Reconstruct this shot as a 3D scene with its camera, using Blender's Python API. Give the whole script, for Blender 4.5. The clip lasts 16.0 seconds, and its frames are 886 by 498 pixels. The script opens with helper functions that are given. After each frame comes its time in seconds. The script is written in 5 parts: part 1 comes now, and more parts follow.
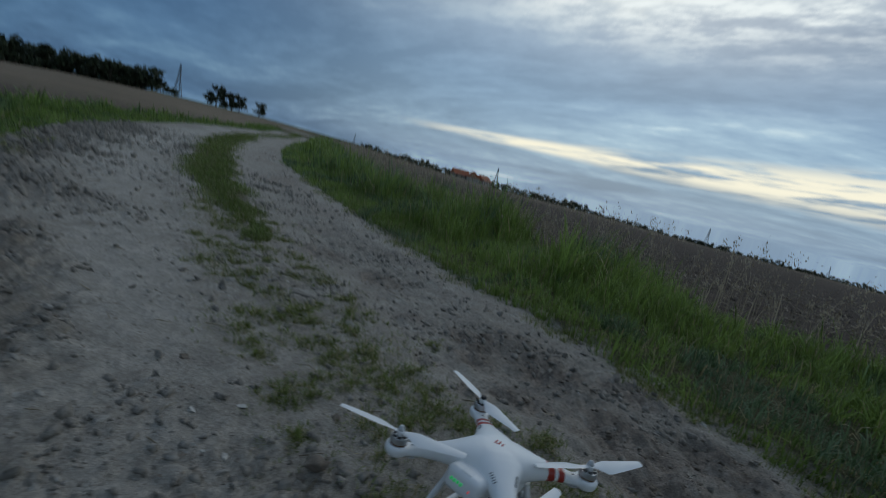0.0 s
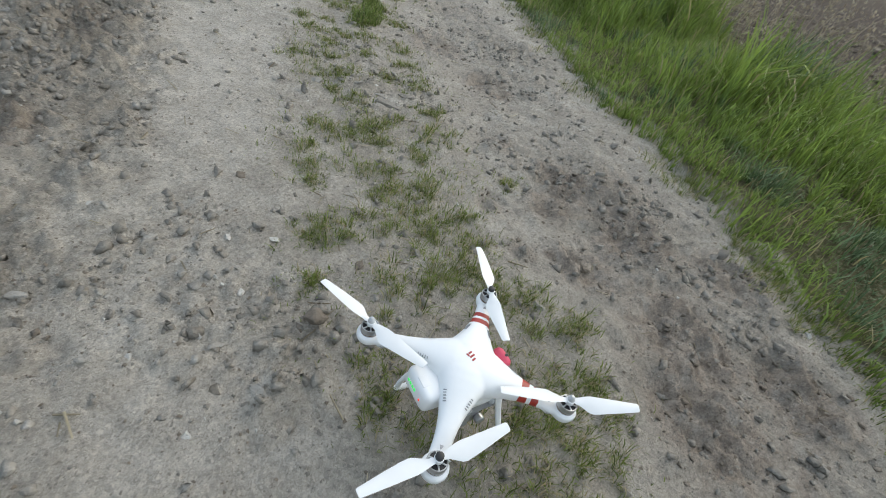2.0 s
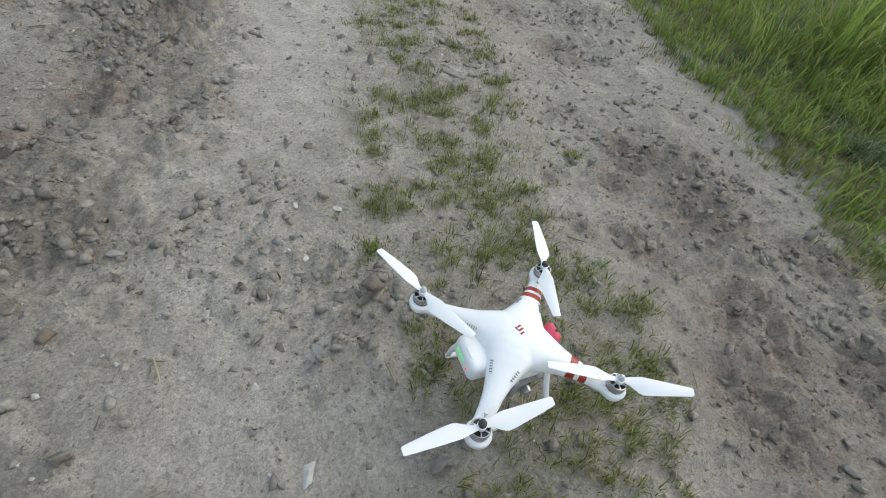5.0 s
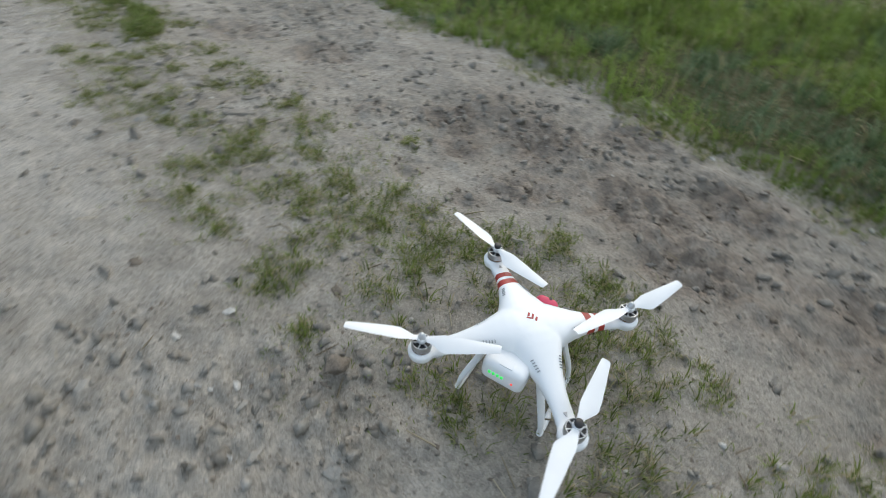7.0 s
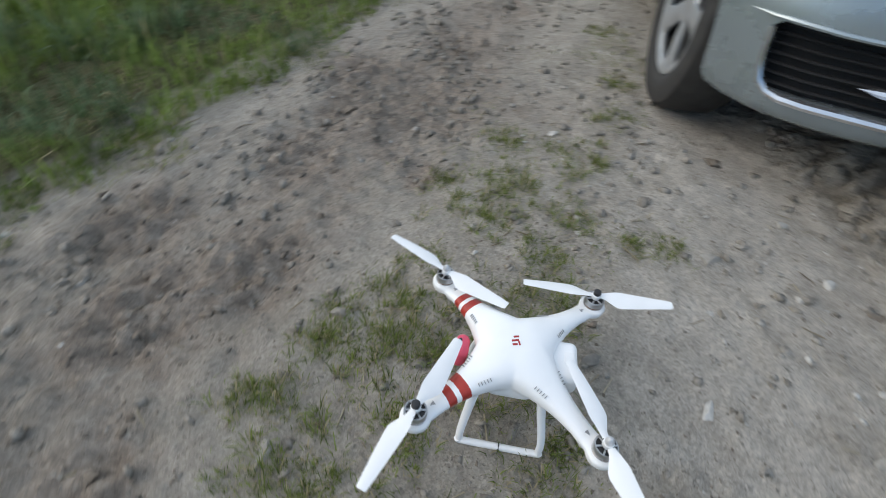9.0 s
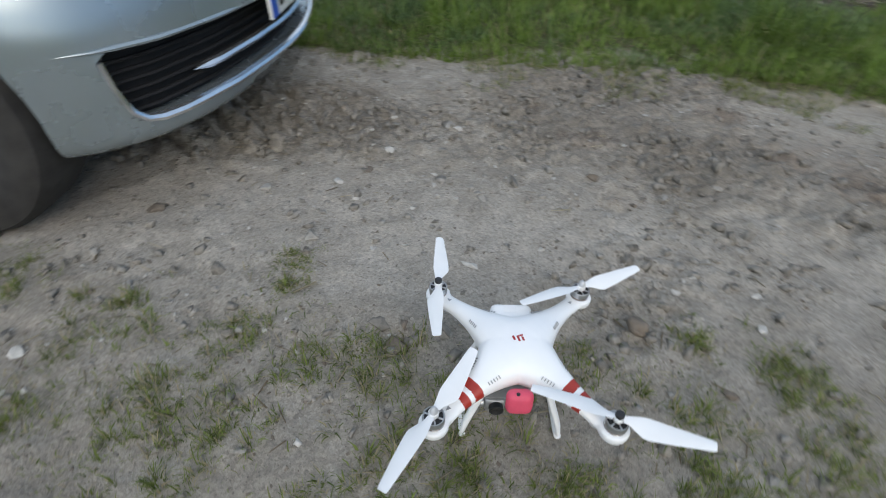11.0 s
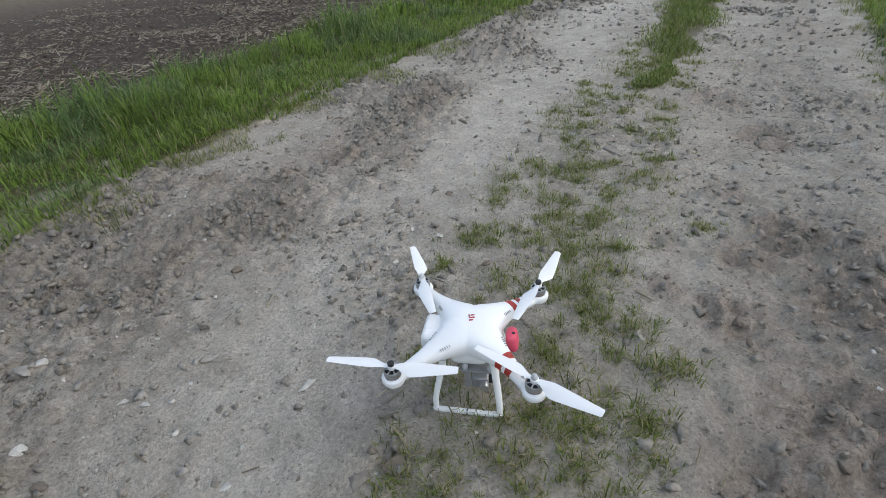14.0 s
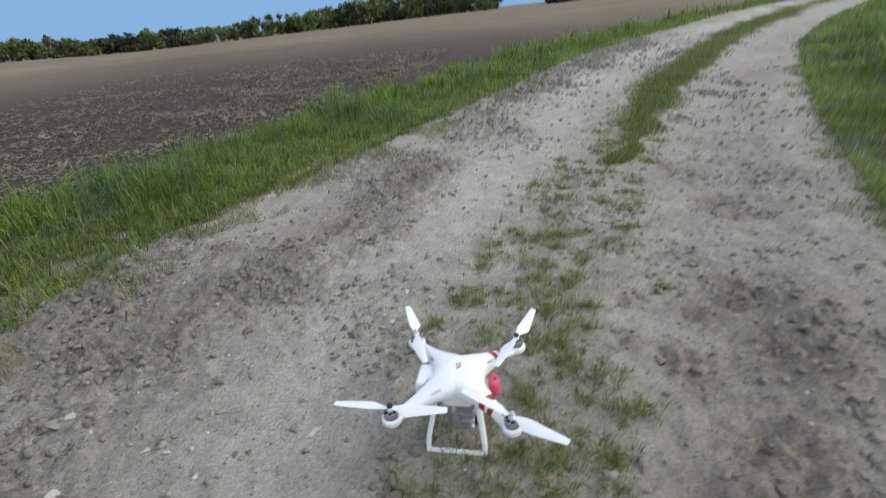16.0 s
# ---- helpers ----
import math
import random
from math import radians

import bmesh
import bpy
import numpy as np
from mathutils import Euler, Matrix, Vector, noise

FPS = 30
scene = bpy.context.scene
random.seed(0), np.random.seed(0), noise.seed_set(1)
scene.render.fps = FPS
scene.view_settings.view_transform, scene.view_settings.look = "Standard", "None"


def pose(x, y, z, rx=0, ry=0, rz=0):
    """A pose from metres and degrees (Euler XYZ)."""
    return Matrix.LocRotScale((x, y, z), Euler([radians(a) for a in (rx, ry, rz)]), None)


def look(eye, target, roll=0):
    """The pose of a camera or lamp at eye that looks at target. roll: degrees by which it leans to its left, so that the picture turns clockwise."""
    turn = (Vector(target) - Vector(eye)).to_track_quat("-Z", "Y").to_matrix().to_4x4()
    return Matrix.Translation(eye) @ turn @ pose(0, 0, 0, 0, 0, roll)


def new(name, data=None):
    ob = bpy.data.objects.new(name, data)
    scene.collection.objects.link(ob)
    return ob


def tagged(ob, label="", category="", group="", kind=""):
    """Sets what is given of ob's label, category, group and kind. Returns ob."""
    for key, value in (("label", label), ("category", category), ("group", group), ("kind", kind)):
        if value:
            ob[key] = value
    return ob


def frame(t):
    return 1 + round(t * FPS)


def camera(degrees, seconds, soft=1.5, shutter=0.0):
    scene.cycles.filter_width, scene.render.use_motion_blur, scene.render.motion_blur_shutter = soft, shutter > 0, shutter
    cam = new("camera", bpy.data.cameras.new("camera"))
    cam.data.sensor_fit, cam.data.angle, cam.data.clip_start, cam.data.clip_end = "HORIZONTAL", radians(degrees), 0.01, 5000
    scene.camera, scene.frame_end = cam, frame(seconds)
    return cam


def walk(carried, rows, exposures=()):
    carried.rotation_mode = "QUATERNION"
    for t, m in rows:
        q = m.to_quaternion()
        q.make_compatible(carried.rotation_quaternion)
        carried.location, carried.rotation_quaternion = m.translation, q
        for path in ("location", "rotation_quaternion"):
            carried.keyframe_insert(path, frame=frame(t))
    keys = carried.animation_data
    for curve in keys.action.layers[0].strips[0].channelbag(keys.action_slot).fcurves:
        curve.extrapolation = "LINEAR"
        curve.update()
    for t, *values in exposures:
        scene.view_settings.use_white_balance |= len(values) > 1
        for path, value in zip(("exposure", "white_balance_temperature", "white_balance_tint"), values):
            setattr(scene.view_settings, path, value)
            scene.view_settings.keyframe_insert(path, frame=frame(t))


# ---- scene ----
cam = camera(85.5, 16.0, soft=0.6, shutter=0.4)
PATH = [
    (0, (-0.722, -0.349, 0.638), (0.814, 0.884, 0.294), 14.0),
    (0.3, (-0.568, -0.298, 0.705), (0.956, 0.852, 0.109), 16.9),
    (0.6, (-0.423, -0.256, 0.708), (0.953, 0.933, -0.125), 16.6),
    (1, (-0.348, -0.296, 0.743), (0.684, 0.929, -0.454), 16.4),
    (1.5, (-0.434, -0.274, 0.760), (0.683, 0.856, -0.455), 21.6),
    (2, (-0.391, -0.321, 0.811), (0.583, 0.852, -0.483), 17.2),
    (2.5, (-0.372, -0.352, 0.838), (0.472, 0.922, -0.452), 15.5),
    (3, (-0.376, -0.353, 0.861), (0.425, 0.926, -0.451), 15.3),
    (3.5, (-0.380, -0.361, 0.842), (0.412, 0.908, -0.486), 14.6),
    (4, (-0.378, -0.337, 0.839), (0.382, 0.883, -0.552), 15.2),
    (4.2, (-0.379, -0.328, 0.832), (0.380, 0.883, -0.567), 15.1),
    (6.3, (-0.356, -0.348, 0.815), (0.296, 0.827, -0.666), 4.8),
    (6.5, (-0.399, -0.306, 0.793), (0.44, 0.807, -0.641), 6.5),
    (7, (-0.499, -0.107, 0.761), (0.795, 0.608, -0.586), 4.7),
    (7.5, (-0.452, 0.089, 0.742), (0.987, 0.207, -0.642), 2.9),
    (8, (-0.366, 0.329, 0.764), (0.897, -0.411, -0.599), 1.9),
    (8.5, (-0.171, 0.4, 0.722), (0.713, -0.668, -0.72), 0.4),
    (9, (0.074, 0.42, 0.758), (0.227, -1.002, -0.64), 4.9),
    (9.5, (0.218, 0.414, 0.774), (-0.213, -0.975, -0.598), 0.2),
    (10, (0.352, 0.225, 0.737), (-0.714, -0.759, -0.641), 0.8),
    (10.2, (0.383, 0.161, 0.724), (-0.865, -0.685, -0.589), 1.4),
    (11.2, (0.475, -0.19, 0.77), (-0.98, 0.03, -0.50), 2.0),
    (12.3, (0.299, -0.513, 0.807), (-0.719, 0.71, -0.404), 1.5),
    (12.5, (0.232, -0.527, 0.789), (-0.651, 0.757, -0.464), -2.2),
    (13, (0.154, -0.585, 0.804), (-0.41, 0.93, -0.374), -3.4),
    (13.5, (0.119, -0.652, 0.812), (-0.292, 0.936, -0.332), -4.5),
    (14, (0.123, -0.66, 0.817), (-0.271, 0.934, -0.325), -5.7),
    (14.5, (0.108, -0.669, 0.811), (-0.285, 0.919, -0.34), -7.7),
    (15, (0.111, -0.67, 0.812), (-0.282, 0.931, -0.319), -7.8),
    (15.5, (0.11, -0.687, 0.825), (-0.315, 0.92, -0.288), -9.3),
    (16, (0.164, -0.809, 0.902), (-0.207, 0.932, -0.01), -5.4),
]
EXPOSURES = [(0.0, -1.22, 6350, 4), (0.5, -0.54, 6950, 5), (1.0, 0.26, 7900, 8), (1.6, 0.66, 7900, 9), (4.2, 0.66, 7850, 9), (7.0, 0.60, 7750, 9), (9.0, 0.54, 7500, 11), (10.2, 0.40, 7350, 11), (12.3, 0.51, 7450, 12), (15.6, 0.56, 7450, 13), (16.0, 0.66, 7600, 13)]
walk(cam, [(t, look(eye, target, roll)) for t, eye, target, roll in PATH], EXPOSURES)

# ---- sky and light: a cloudy evening, no clear shadows ----
SUN_AZ, SUN_EL = radians(20), radians(38)
world = bpy.data.worlds.new("evening_sky")
scene.world = world
world.use_nodes = True
SKY_STRENGTH = 1.55


def sky_nodes():
    nt = world.node_tree
    nt.nodes.clear()
    N, L = nt.nodes.new, nt.links.new
    out = N("ShaderNodeOutputWorld")
    bg = N("ShaderNodeBackground")
    bg.inputs["Strength"].default_value = SKY_STRENGTH
    L(bg.outputs[0], out.inputs[0])
    sky = N("ShaderNodeTexSky")
    sky.sky_type = "NISHITA"
    sky.sun_disc = False
    sky.sun_elevation, sky.sun_rotation = SUN_EL, radians(90) - SUN_AZ
    sky.air_density, sky.dust_density = 1.2, 2.0
    dim = N("ShaderNodeVectorMath")
    dim.operation = "SCALE"
    dim.inputs["Scale"].default_value = 0.10
    L(sky.outputs[0], dim.inputs[0])
    co = N("ShaderNodeTexCoord")
    sep = N("ShaderNodeSeparateXYZ")
    L(co.outputs["Generated"], sep.inputs[0])
    up = N("ShaderNodeMath")
    up.operation = "MAXIMUM"
    L(sep.outputs[2], up.inputs[0])
    up.inputs[1].default_value = 0.0
    den = N("ShaderNodeMath")
    den.operation = "ADD"
    L(up.outputs[0], den.inputs[0])
    den.inputs[1].default_value = 0.12
    px = N("ShaderNodeMath")
    px.operation = "DIVIDE"
    L(sep.outputs[0], px.inputs[0])
    L(den.outputs[0], px.inputs[1])
    py = N("ShaderNodeMath")
    py.operation = "DIVIDE"
    L(sep.outputs[1], py.inputs[0])
    L(den.outputs[0], py.inputs[1])
    comb = N("ShaderNodeCombineXYZ")
    L(px.outputs[0], comb.inputs[0])
    L(py.outputs[0], comb.inputs[1])
    turn = N("ShaderNodeMapping")
    turn.inputs["Rotation"].default_value = (0, 0, radians(-22))
    turn.inputs["Scale"].default_value = (0.8, 0.45, 1)
    turn.inputs["Location"].default_value = (0.35, 0.2, 0)
    L(comb.outputs[0], turn.inputs[0])
    big = N("ShaderNodeTexNoise")
    big.inputs["Scale"].default_value = 0.9
    big.inputs["Detail"].default_value = 6
    big.inputs["Roughness"].default_value = 0.58
    big.inputs["Distortion"].default_value = 0.6
    L(turn.outputs[0], big.inputs["Vector"])
    small = N("ShaderNodeTexNoise")
    small.inputs["Scale"].default_value = 7.5
    small.inputs["Detail"].default_value = 5
    small.inputs["Roughness"].default_value = 0.62
    L(turn.outputs[0], small.inputs["Vector"])
    add = N("ShaderNodeMath")
    add.operation = "MULTIPLY_ADD"
    L(small.outputs[0], add.inputs[0])
    add.inputs[1].default_value = 0.28
    L(big.outputs[0], add.inputs[2])
    ramp = N("ShaderNodeValToRGB")
    L(add.outputs[0], ramp.inputs[0])
    e = ramp.color_ramp.elements
    e[0].position, e[0].color = 0.54, (0.21, 0.285, 0.41, 1)
    e[1].position, e[1].color = 0.90, (0.86, 0.87, 0.86, 1)
    m = e.new(0.68)
    m.color = (0.30, 0.39, 0.53, 1)
    m2 = e.new(0.79)
    m2.color = (0.46, 0.55, 0.66, 1)
    mix = N("ShaderNodeMixRGB")
    mix.inputs[0].default_value = 0.88
    L(dim.outputs[0], mix.inputs[1])
    L(ramp.outputs[0], mix.inputs[2])

    def calc(op, a, b=0.0, c=0.0):
        n = N("ShaderNodeMath")
        n.operation = op
        for s, v in zip(n.inputs, (a, b, c)):
            if isinstance(v, (int, float)):
                s.default_value = v
            else:
                L(v, s)
        return n.outputs[0]

    def soft(v, lo, hi):
        n = N("ShaderNodeMapRange")
        n.interpolation_type = "SMOOTHSTEP"
        n.inputs[1].default_value, n.inputs[2].default_value = lo, hi
        L(v, n.inputs[0])
        return n.outputs[0]

    # a clear gap low over the fields, where the evening light comes through, in long thin streaks
    az = calc("ARCTAN2", sep.outputs[1], sep.outputs[0])
    el = calc("ARCSINE", sep.outputs[2])
    wisps = N("ShaderNodeTexNoise")
    wisps.inputs["Scale"].default_value = 1.0
    wisps.inputs["Detail"].default_value = 6
    wisps.inputs["Roughness"].default_value = 0.6
    flat = N("ShaderNodeCombineXYZ")
    L(calc("MULTIPLY", az, 5.0), flat.inputs[0])
    L(calc("MULTIPLY_ADD", el, 60.0, calc("MULTIPLY", az, 4.0)), flat.inputs[1])
    L(flat.outputs[0], wisps.inputs["Vector"])
    middle = calc("MULTIPLY_ADD", az, -0.05, 0.105)
    off = calc("ABSOLUTE", calc("SUBTRACT", el, middle))
    width = calc("MULTIPLY_ADD", soft(az, 0.75, -0.2), 0.036, 0.008)
    streak = calc("SUBTRACT", 1.0, soft(calc("DIVIDE", off, width), 0.3, 1.3))
    streak = calc("MULTIPLY", streak, soft(az, 0.85, 0.60))
    streak = calc("MULTIPLY", streak, soft(az, -1.3, -0.7))
    streak = calc("MULTIPLY", streak, soft(wisps.outputs[0], 0.36, 0.56))
    low = N("ShaderNodeMixRGB")
    low.blend_type = "MULTIPLY"
    L(calc("MULTIPLY", soft(el, 0.36, 0.16), 0.85), low.inputs[0])
    L(mix.outputs[0], low.inputs[1])
    low.inputs[2].default_value = (0.78, 0.95, 1.08, 1)
    lit = N("ShaderNodeMixRGB")
    L(streak, lit.inputs[0])
    L(low.outputs[0], lit.inputs[1])
    lit.inputs[2].default_value = (1.10, 1.02, 0.84, 1)
    # thinner, brighter cloud higher up on that side
    thin = calc("MULTIPLY", calc("MULTIPLY", soft(el, 0.25, 0.36), soft(az, 0.80, 0.45)), soft(az, -1.6, -0.6))
    thin = calc("MULTIPLY", thin, soft(add.outputs[0], 0.56, 0.76))
    thin = calc("MULTIPLY", thin, calc("MULTIPLY_ADD", soft(small.outputs[0], 0.40, 0.60), 0.8, 0.2))
    veil = N("ShaderNodeMixRGB")
    L(thin, veil.inputs[0])
    L(lit.outputs[0], veil.inputs[1])
    veil.inputs[2].default_value = (0.98, 1.02, 1.05, 1)
    deep = N("ShaderNodeMixRGB")
    deep.blend_type = "MULTIPLY"
    L(calc("MULTIPLY", calc("MULTIPLY", soft(az, 0.80, 1.3), soft(az, 3.1, 2.7)), soft(el, 0.6, 0.3)), deep.inputs[0])
    L(veil.outputs[0], deep.inputs[1])
    deep.inputs[2].default_value = (0.54, 0.68, 0.82, 1)
    open_side = N("ShaderNodeMixRGB")
    open_side.blend_type = "MULTIPLY"
    L(calc("MULTIPLY", soft(az, 1.05, 0.65), soft(az, -1.9, -1.2)), open_side.inputs[0])
    L(deep.outputs[0], open_side.inputs[1])
    open_side.inputs[2].default_value = (1.34, 1.32, 1.30, 1)
    # clear blue sky low over the far tree row
    clear = N("ShaderNodeMixRGB")
    L(calc("MULTIPLY", calc("MULTIPLY", soft(az, 1.40, 1.54), soft(az, 3.1, 2.8)), soft(el, 0.32, 0.16)), clear.inputs[0])
    L(open_side.outputs[0], clear.inputs[1])
    clear.inputs[2].default_value = (0.085, 0.185, 0.345, 1)
    L(clear.outputs[0], bg.inputs[0])


sky_nodes()
sun = new("sun", bpy.data.lights.new("sun", "SUN"))
sun.data.energy, sun.data.angle, sun.data.color = 0.5, radians(40), (1.0, 0.97, 0.92)
sun.matrix_world = look((0, 0, 50), (-math.cos(SUN_AZ) * math.cos(SUN_EL), -math.sin(SUN_AZ) * math.cos(SUN_EL), 50 - math.sin(SUN_EL)))


# ---- materials ----
class Mat:
    """A node material in the making."""

    def __init__(self, name, rough=0.8, metal=0.0):
        self.m = bpy.data.materials.new(name)
        self.m.use_nodes = True
        self.nt = self.m.node_tree
        self.b = self.nt.nodes["Principled BSDF"]
        self.b.inputs["Roughness"].default_value = rough
        self.b.inputs["Metallic"].default_value = metal
        self.co = self.nt.nodes.new("ShaderNodeTexCoord").outputs["Object"]

    def node(self, kind, **kw):
        n = self.nt.nodes.new(kind)
        for k, v in kw.items():
            n.inputs[k.replace("_", " ")].default_value = v
        return n

    def link(self, a, b):
        self.nt.links.new(a, b)

    def noise(self, scale, detail=4, rough=0.55, distortion=0.0):
        n = self.node("ShaderNodeTexNoise", Scale=scale, Detail=detail, Roughness=rough, Distortion=distortion)
        self.link(self.co, n.inputs["Vector"])
        return n.outputs[0]

    def node_colour(self, scale):
        n = self.node("ShaderNodeTexNoise", Scale=scale, Detail=3)
        self.link(self.co, n.inputs["Vector"])
        return n.outputs[1]

    def voronoi(self, scale, out=0, randomness=1.0):
        n = self.node("ShaderNodeTexVoronoi", Scale=scale, Randomness=randomness)
        self.link(self.co, n.inputs["Vector"])
        return n.outputs[out]

    def ramp(self, fac, *stops):
        n = self.nt.nodes.new("ShaderNodeValToRGB")
        self.link(fac, n.inputs[0])
        e = n.color_ramp.elements
        e[0].position, e[0].color = stops[0][0], (*stops[0][1], 1)
        e[1].position, e[1].color = stops[-1][0], (*stops[-1][1], 1)
        for p, c in stops[1:-1]:
            e.new(p).color = (*c, 1)
        return n.outputs[0]

    def steps(self, fac, lo, hi):
        n = self.node("ShaderNodeMapRange")
        n.interpolation_type = "SMOOTHSTEP"
        n.inputs[1].default_value, n.inputs[2].default_value = lo, hi
        self.link(fac, n.inputs[0])
        return n.outputs[0]

    def mix(self, fac, a, b, mode="MIX"):
        n = self.nt.nodes.new("ShaderNodeMixRGB")
        n.blend_type = mode
        for s, v in zip(n.inputs, (fac, a, b)):
            if isinstance(v, (int, float)):
                s.default_value = v
            elif isinstance(v, tuple):
                s.default_value = (*v, 1)
            else:
                self.link(v, s)
        return n.outputs[0]

    def math(self, op, a, b):
        n = self.nt.nodes.new("ShaderNodeMath")
        n.operation = op
        for s, v in zip(n.inputs, (a, b)):
            if isinstance(v, (int, float)):
                s.default_value = v
            else:
                self.link(v, s)
        return n.outputs[0]

    def attribute(self, name):
        n = self.nt.nodes.new("ShaderNodeAttribute")
        n.attribute_name = name
        return n.outputs["Fac"]

    def island(self):
        return self.nt.nodes.new("ShaderNodeNewGeometry").outputs["Random Per Island"]

    def thing(self):
        return self.nt.nodes.new("ShaderNodeObjectInfo").outputs["Random"]

    def colour(self, c):
        if isinstance(c, tuple):
            self.b.inputs["Base Color"].default_value = (*c, 1)
        else:
            self.link(c, self.b.inputs["Base Color"])
        return self

    def roughness(self, r):
        self.link(r, self.b.inputs["Roughness"])
        return self

    def bump(self, height, strength, distance):
        n = self.node("ShaderNodeBump", Strength=strength, Distance=distance)
        self.link(height, n.inputs["Height"])
        old = self.b.inputs["Normal"].links
        if old:
            self.link(old[0].from_socket, n.inputs["Normal"])
        self.link(n.outputs[0], self.b.inputs["Normal"])
        return self


def plain(name, colour, rough, metal=0.0, vary=0.06, scale=40.0, relief=0.0):
    """A nearly even material with a little grime and uneven gloss."""
    k = Mat(name, rough, metal)
    n = k.noise(scale, 5)
    dark = tuple(c * (1 - vary * 2) for c in colour)
    light = tuple(min(1, c * (1 + vary)) for c in colour)
    k.colour(k.ramp(n, (0.3, dark), (0.7, light)))
    k.roughness(k.math("ADD", k.math("MULTIPLY", n, 0.16), max(0.02, rough - 0.08)))
    if relief:
        k.bump(k.noise(scale * 8, 3), 0.3, relief)
    return k.m


def ground_material():
    k = Mat("soil", 0.95)
    big, mid, fine = k.noise(1.7, 6, 0.6), k.noise(9, 7, 0.65, 0.4), k.noise(70, 5, 0.6)
    dry = k.ramp(mid, (0.28, (0.318, 0.286, 0.243)), (0.5, (0.392, 0.356, 0.306)), (0.70, (0.495, 0.457, 0.402)))
    damp = k.ramp(k.noise(19, 7, 0.7, 0.6), (0.32, (0.216, 0.175, 0.142)), (0.52, (0.328, 0.278, 0.232)), (0.70, (0.405, 0.362, 0.312)))
    d = k.steps(k.math("ADD", k.attribute("damp"), k.math("MULTIPLY", k.math("SUBTRACT", mid, 0.5), 1.5)), 0.30, 0.95)
    road = k.mix(d, dry, damp)
    # loose crumbly soil is darker than the trodden silt; by the car this paints shade too
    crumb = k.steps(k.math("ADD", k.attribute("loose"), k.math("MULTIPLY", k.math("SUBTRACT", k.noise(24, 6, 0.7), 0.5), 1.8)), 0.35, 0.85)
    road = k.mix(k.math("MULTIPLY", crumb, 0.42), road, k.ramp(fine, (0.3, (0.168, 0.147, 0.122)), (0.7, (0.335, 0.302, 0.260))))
    road = k.mix(k.math("MULTIPLY", k.steps(k.attribute("clod"), 0.12, 0.6), 0.24), road, (0.150, 0.126, 0.104))
    road = k.mix(k.math("MULTIPLY", k.steps(k.math("ADD", k.attribute("pale"), k.math("MULTIPLY", k.math("SUBTRACT", k.noise(14, 6, 0.7), 0.5), 1.2)), 0.2, 0.85), 0.72), road, k.ramp(mid, (0.3, (0.430, 0.390, 0.338)), (0.7, (0.570, 0.528, 0.466))))
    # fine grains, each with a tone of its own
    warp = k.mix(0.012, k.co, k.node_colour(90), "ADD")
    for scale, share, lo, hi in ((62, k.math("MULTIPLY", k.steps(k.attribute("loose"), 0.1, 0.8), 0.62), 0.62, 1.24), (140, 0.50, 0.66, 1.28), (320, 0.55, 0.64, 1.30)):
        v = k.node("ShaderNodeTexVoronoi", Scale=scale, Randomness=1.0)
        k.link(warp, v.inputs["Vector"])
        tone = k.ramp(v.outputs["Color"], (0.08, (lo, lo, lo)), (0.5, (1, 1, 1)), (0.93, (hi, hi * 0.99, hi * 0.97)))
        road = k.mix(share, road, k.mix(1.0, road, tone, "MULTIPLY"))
    grit = k.steps(k.noise(130, 5, 0.65), 0.60, 0.66)
    road = k.mix(k.math("MULTIPLY", grit, 0.5), road, (0.115, 0.098, 0.078))
    stain = k.steps(k.noise(3.1, 5, 0.6), 0.55, 0.75)
    road = k.mix(k.math("MULTIPLY", stain, 0.35), road, (0.205, 0.176, 0.142))
    under = k.ramp(fine, (0.35, (0.050, 0.056, 0.022)), (0.5, (0.105, 0.098, 0.050)), (0.68, (0.200, 0.180, 0.120)))
    plough = k.ramp(k.noise(26, 7, 0.68), (0.3, (0.040, 0.030, 0.024)), (0.6, (0.088, 0.068, 0.055)), (0.8, (0.150, 0.118, 0.093)))
    fleck = k.steps(k.noise(55, 3, 0.5, 1.6), 0.60, 0.66)
    plough = k.mix(k.math("MULTIPLY", fleck, k.attribute("stubble")), plough, (0.40, 0.335, 0.25))
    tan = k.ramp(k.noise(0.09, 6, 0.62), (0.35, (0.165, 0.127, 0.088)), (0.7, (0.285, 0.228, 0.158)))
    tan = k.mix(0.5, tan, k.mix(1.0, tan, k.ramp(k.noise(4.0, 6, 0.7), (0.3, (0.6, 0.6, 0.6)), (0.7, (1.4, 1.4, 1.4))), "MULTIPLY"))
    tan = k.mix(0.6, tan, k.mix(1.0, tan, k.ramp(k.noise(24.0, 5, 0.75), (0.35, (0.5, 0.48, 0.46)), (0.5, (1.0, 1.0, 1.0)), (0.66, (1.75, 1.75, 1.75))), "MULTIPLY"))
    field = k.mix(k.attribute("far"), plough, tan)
    meadow = k.ramp(k.noise(0.05, 4), (0.3, (0.055, 0.085, 0.025)), (0.7, (0.10, 0.14, 0.045)))
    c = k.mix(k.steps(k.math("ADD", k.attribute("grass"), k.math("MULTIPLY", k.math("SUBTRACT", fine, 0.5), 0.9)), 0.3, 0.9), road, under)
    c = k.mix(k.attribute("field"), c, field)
    c = k.mix(k.attribute("meadow"), c, meadow)
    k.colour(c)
    k.b.inputs["Specular IOR Level"].default_value = 0.12
    k.bump(k.noise(240, 4, 0.7), 0.7, 0.004)
    k.bump(k.noise(105, 6, 0.72, 0.3), 0.8, 0.006)
    k.bump(k.noise(46, 8, 0.75, 0.5), 0.8, 0.011)
